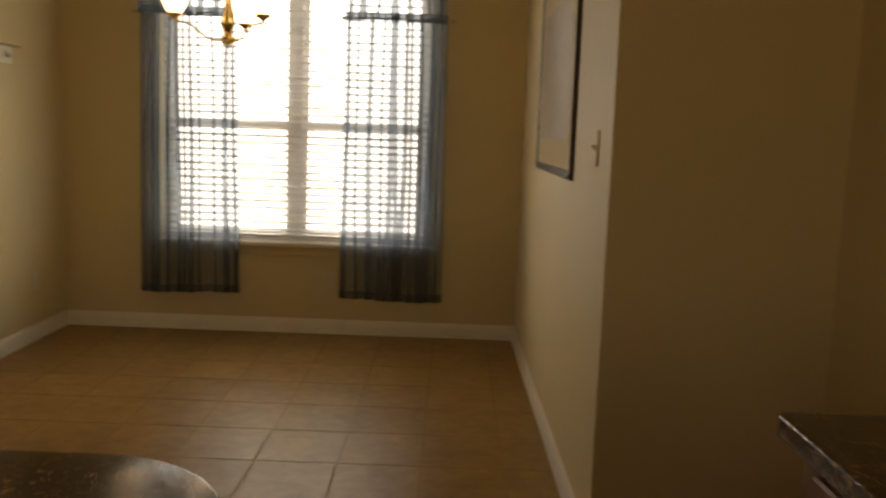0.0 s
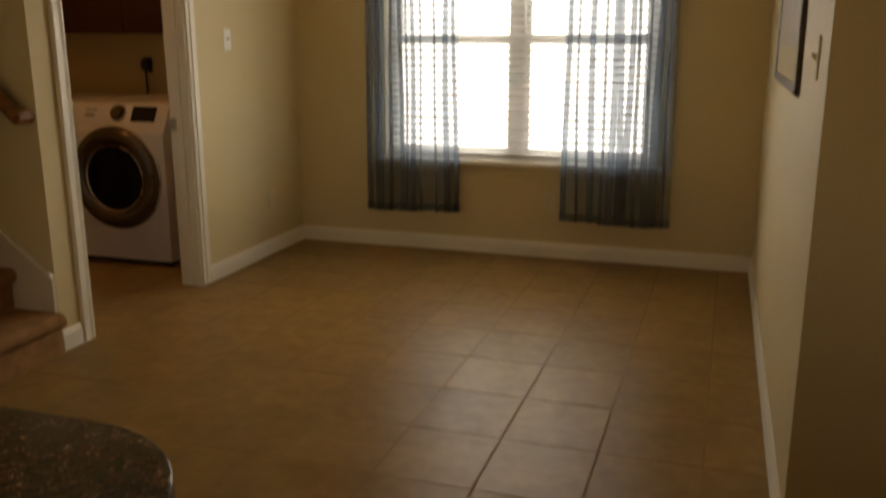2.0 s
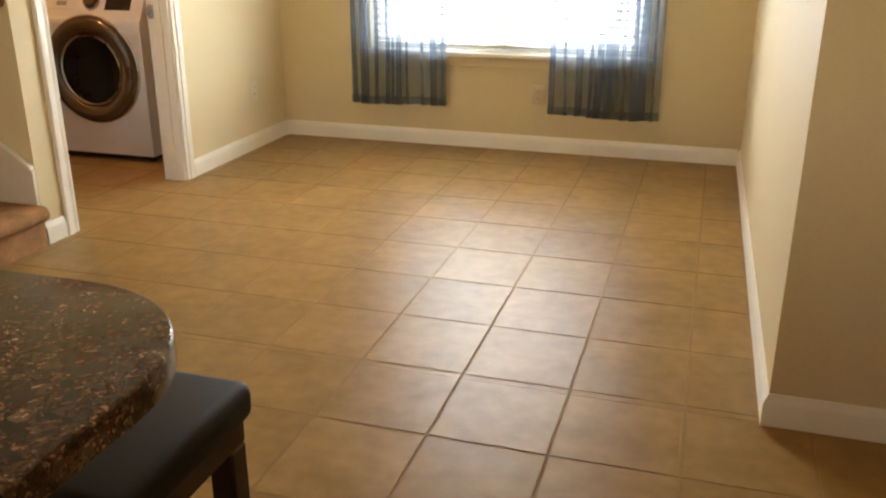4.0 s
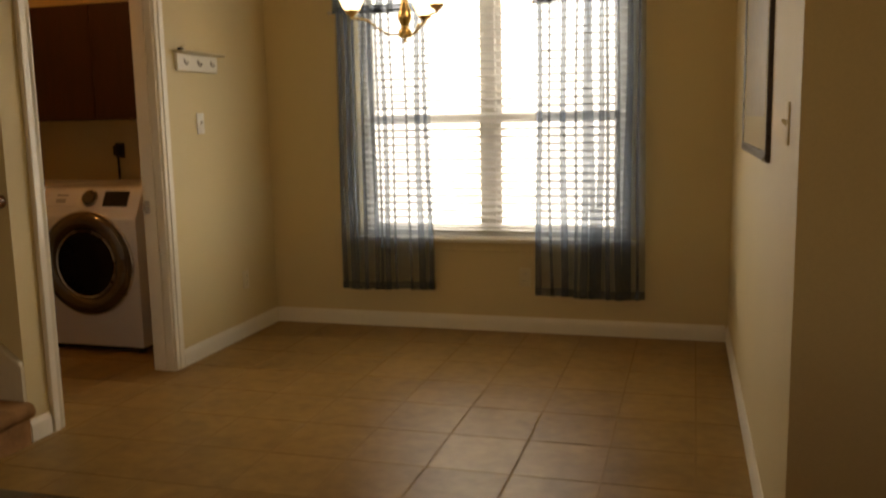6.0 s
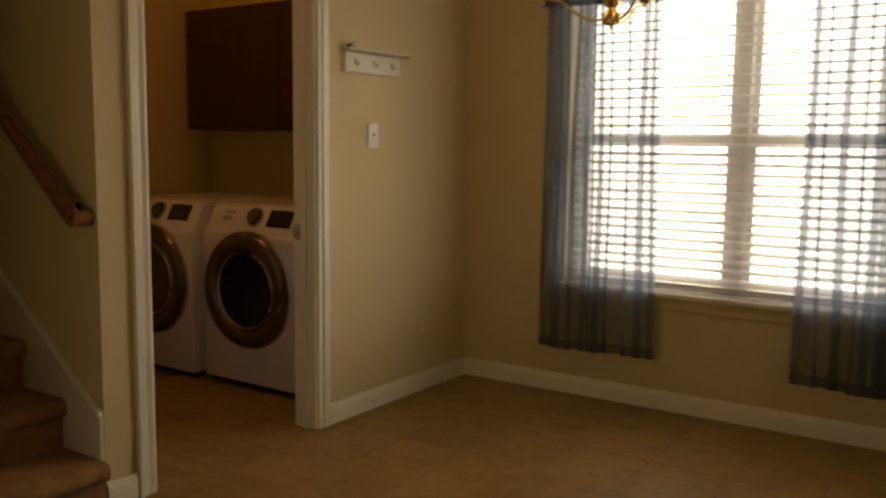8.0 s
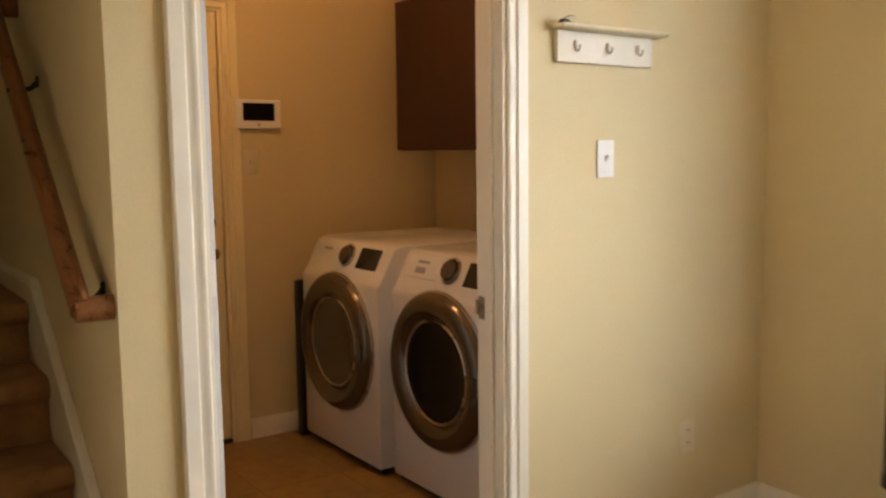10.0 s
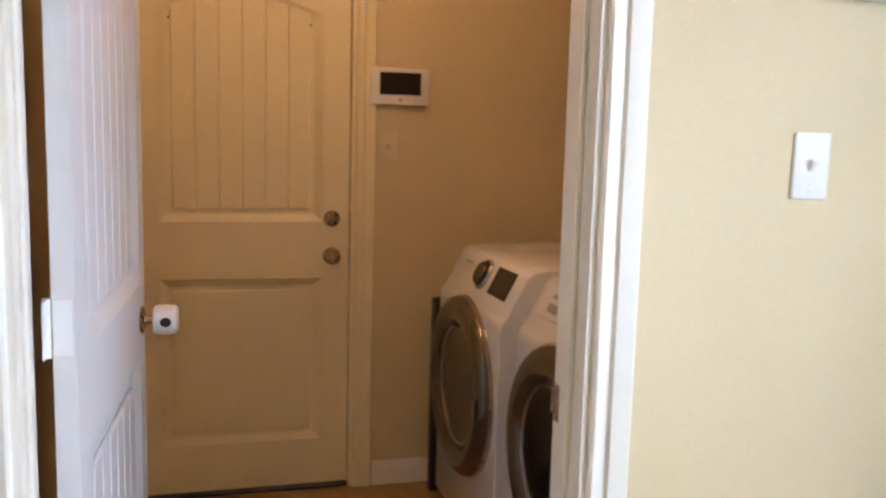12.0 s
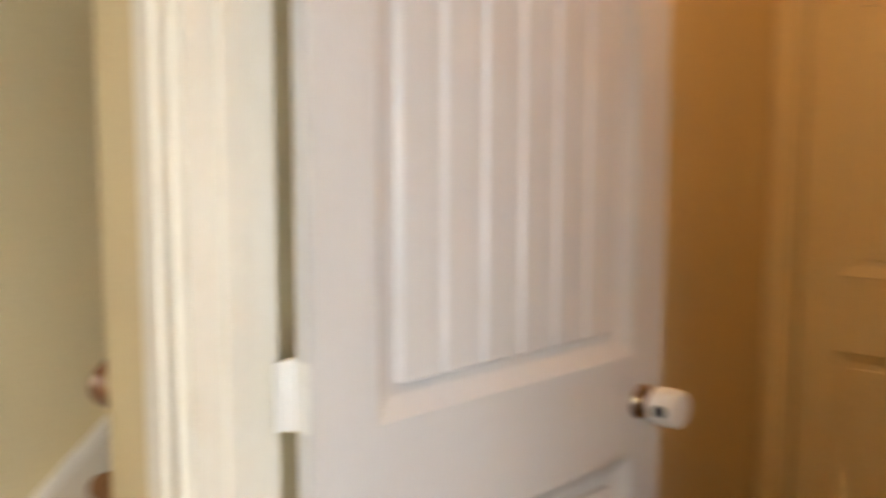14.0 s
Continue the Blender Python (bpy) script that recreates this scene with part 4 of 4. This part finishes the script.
# ---------------------------------------------------------------- kitchen
def slab(x0, y0, x1, y1, z0, z1, rad, name, label, corners):
    """Stone top with rounded corners and a half-round edge."""
    pts = []
    for (cx, cy, sx, sy, k) in ((x1, y1, 1, 1, 0), (x0, y1, -1, 1, 1), (x0, y0, -1, -1, 2), (x1, y0, 1, -1, 3)):
        r = rad if k in corners else 0.004
        for i in range(13):
            t = radians(90 * k + 90 * i / 12)
            pts.append((cx - sx * r + r * math.cos(t), cy - sy * r + r * math.sin(t)))
    bm = prism(pts, z0, z1, "z")
    top = [e for e in bm.edges if abs(e.verts[0].co.z - e.verts[1].co.z) < 1e-6]
    bmesh.ops.bevel(bm, geom=top, offset=(z1 - z0) * 0.42, segments=4, affect="EDGES", profile=0.5, clamp_overlap=True)
    ob = new(name, mesh_of(name, bm, GRANITE))
    return tagged(ob, label, "countertop")


IX1, IY1 = 2.258, -4.492
slab(1.22, -6.6, IX1, IY1, 0.885, 0.92, 0.20, "island_countertop", "speckled brown granite island top with rounded corner", (0, 1))
isl = thing("island_cabinet", "reddish brown wooden island cabinet", "cabinet", pose(0, 0, 0))
part("body", boxed((1.30, -6.5, 0.09, 2.17, -4.85, 0.884), bevel=0.003), KCABW, isl)
part("toe_kick", boxed((1.34, -6.46, 0.0, 2.11, -4.90, 0.0905)), BLACKP, isl)
for i in range(3):
    ya = -6.47 + i * 0.54
    part("door", boxed((2.1705, ya, 0.12, 2.19, ya + 0.50, 0.86), bevel=0.004), KCABW, isl)

slab(3.012, BY + 0.02, KX - 0.001, -4.215, 0.885, 0.92, 0.02, "kitchen_countertop", "dark speckled granite counter with a half-round edge", (1,))
kc = thing("base_cabinet", "reddish brown wooden kitchen base cabinet", "cabinet", pose(0, 0, 0))
part("body", boxed((3.05, BY + 0.03, 0.09, KX - 0.002, -4.25, 0.884), bevel=0.003), KCABW, kc)
part("toe_kick", boxed((3.11, BY + 0.03, 0.0, KX - 0.002, -4.33, 0.0905)), BLACKP, kc)
for i in range(5):
    yb = -4.325 - i * 0.55
    part("drawer", boxed((3.03, yb - 0.53, 0.70, 3.0495, yb, 0.86), bevel=0.004), KCABW, kc)
    part("door", boxed((3.03, yb - 0.53, 0.12, 3.0495, yb, 0.68), bevel=0.004), KCABW, kc)

# counter stool with a padded seat, tucked under the end of the island top
st = thing("counter_stool", "black padded backless counter stool with dark legs", "stool", pose(STOOL_X, STOOL_Y, 0, 0, 0, STOOL_A))
part("seat", boxed((-0.20, -0.17, 0.585, 0.20, 0.17, 0.65), bevel=0.022, seg=4), LEATHER, st, "black leather padded seat")
part("seat_frame", boxed((-0.185, -0.155, 0.545, 0.185, 0.155, 0.586), bevel=0.004), DARKWOOD, st)
for sx in (-1, 1):
    for sy in (-1, 1):
        part("leg", boxed((sx * 0.163 - 0.022, sy * 0.133 - 0.022, 0.0, sx * 0.163 + 0.022, sy * 0.133 + 0.022, 0.5455), bevel=0.004), DARKWOOD, st)
    part("stretcher", boxed((sx * 0.163 - 0.010, -0.1115, 0.20, sx * 0.163 + 0.010, 0.1115, 0.235), bevel=0.003), DARKWOOD, st)
for sy in (-1, 1):
    part("stretcher", boxed((-0.1415, sy * 0.133 - 0.010, 0.28, 0.1415, sy * 0.133 + 0.010, 0.315), bevel=0.003), DARKWOOD, st)

# ---------------------------------------------------------------- outside the window
solid("ground", boxed((-500, -500, -0.25, 500, 700, -0.125)), GROUND, "dry lawn around the house", "ground")
fence = thing("fence", "weathered tan board fence behind the lawn", "fence", pose(0, 9.5, -0.125))
bl = mesh_of("board", boxed((-0.068, -0.009, 0.0, 0.068, 0.009, 1.435), bevel=0.004), FENCE)
for i in range(90):
    q = new("board", bl)
    q.parent = fence
    q.matrix_basis = pose(-6.5 + i * 0.145, 0, random.uniform(-0.012, 0.0), 0, random.uniform(-0.4, 0.4), 0)
for z in (0.3, 0.8, 1.28):
    part("fence_rail", boxed((-6.6, 0.0095, z - 0.045, 6.6, 0.045, z + 0.045), bevel=0.003), FENCE, fence)
solid("pavement", boxed((-30, 4.2, -0.135, 30, 6.0, -0.085), bevel=0.01), PAVE, "pale concrete path across the lawn", "pavement")

# ---------------------------------------------------------------- floor tiles
TS, TD, GR = 0.335, 0.366, 0.009
OX, OY = 2.068, -2.570


def tile_mesh(w, d):
    bm = bmesh.new()
    c = 0.0006
    lo = [bm.verts.new(p) for p in ((0, 0, -0.006), (w, 0, -0.006), (w, d, -0.006), (0, d, -0.006))]
    md = [bm.verts.new(p) for p in ((0, 0, -c), (w, 0, -c), (w, d, -c), (0, d, -c))]
    hi = [bm.verts.new(p) for p in ((c, c, 0), (w - c, c, 0), (w - c, d - c, 0), (c, d - c, 0))]
    bm.faces.new(hi)
    for a, b in ((lo, md), (md, hi)):
        for i in range(4):
            j = (i + 1) % 4
            bm.faces.new((a[i], a[j], b[j], b[i]))
    return bm


AREAS = ((0.0, 0.0, WE, KY), (-0.0, KY, KX, BY), (GX, LY1, -T, LY0), (-T, DY1 - 0.018, 0.0, DY0 + 0.018))
shared = {}
far_tiles = []
for (ax, ay1, bx, ay0) in AREAS:
    for i in range(-14, 8):
        for j in range(-16, 10):
            x0, y0 = max(ax, OX + i * TS + GR / 2), max(ay0, OY + j * TD + GR / 2)
            x1, y1 = min(bx, OX + (i + 1) * TS - GR / 2), min(ay1, OY + (j + 1) * TD - GR / 2)
            if x1 - x0 < 0.015 or y1 - y0 < 0.015:
                continue
            if y1 < -4.3:
                far_tiles.append((x0, y0, x1, y1))
                continue
            key = (round(x1 - x0, 3), round(y1 - y0, 3))
            if key not in shared:
                shared[key] = mesh_of("tile", tile_mesh(*key), TILE)
            q = new("tile", shared[key])
            q.parent = floor
            q.location = (x0, y0, 0)
verts, faces = [], []
for x0, y0, x1, y1 in far_tiles:
    k = len(verts)
    c = 0.0006
    verts += [(x0, y0, -0.006), (x1, y0, -0.006), (x1, y1, -0.006), (x0, y1, -0.006), (x0 + c, y0 + c, 0), (x1 - c, y0 + c, 0), (x1 - c, y1 - c, 0), (x0 + c, y1 - c, 0)]
    faces += [(k + 4, k + 5, k + 6, k + 7), (k, k + 1, k + 5, k + 4), (k + 1, k + 2, k + 6, k + 5), (k + 2, k + 3, k + 7, k + 6), (k + 3, k, k + 4, k + 7)]
me = bpy.data.meshes.new("far_tiles")
me.from_pydata(verts, [], faces)
me.materials.append(TILE)
ft = new("far_tiles", me)
ft.parent = floor
tagged(ft, kind="stuff")
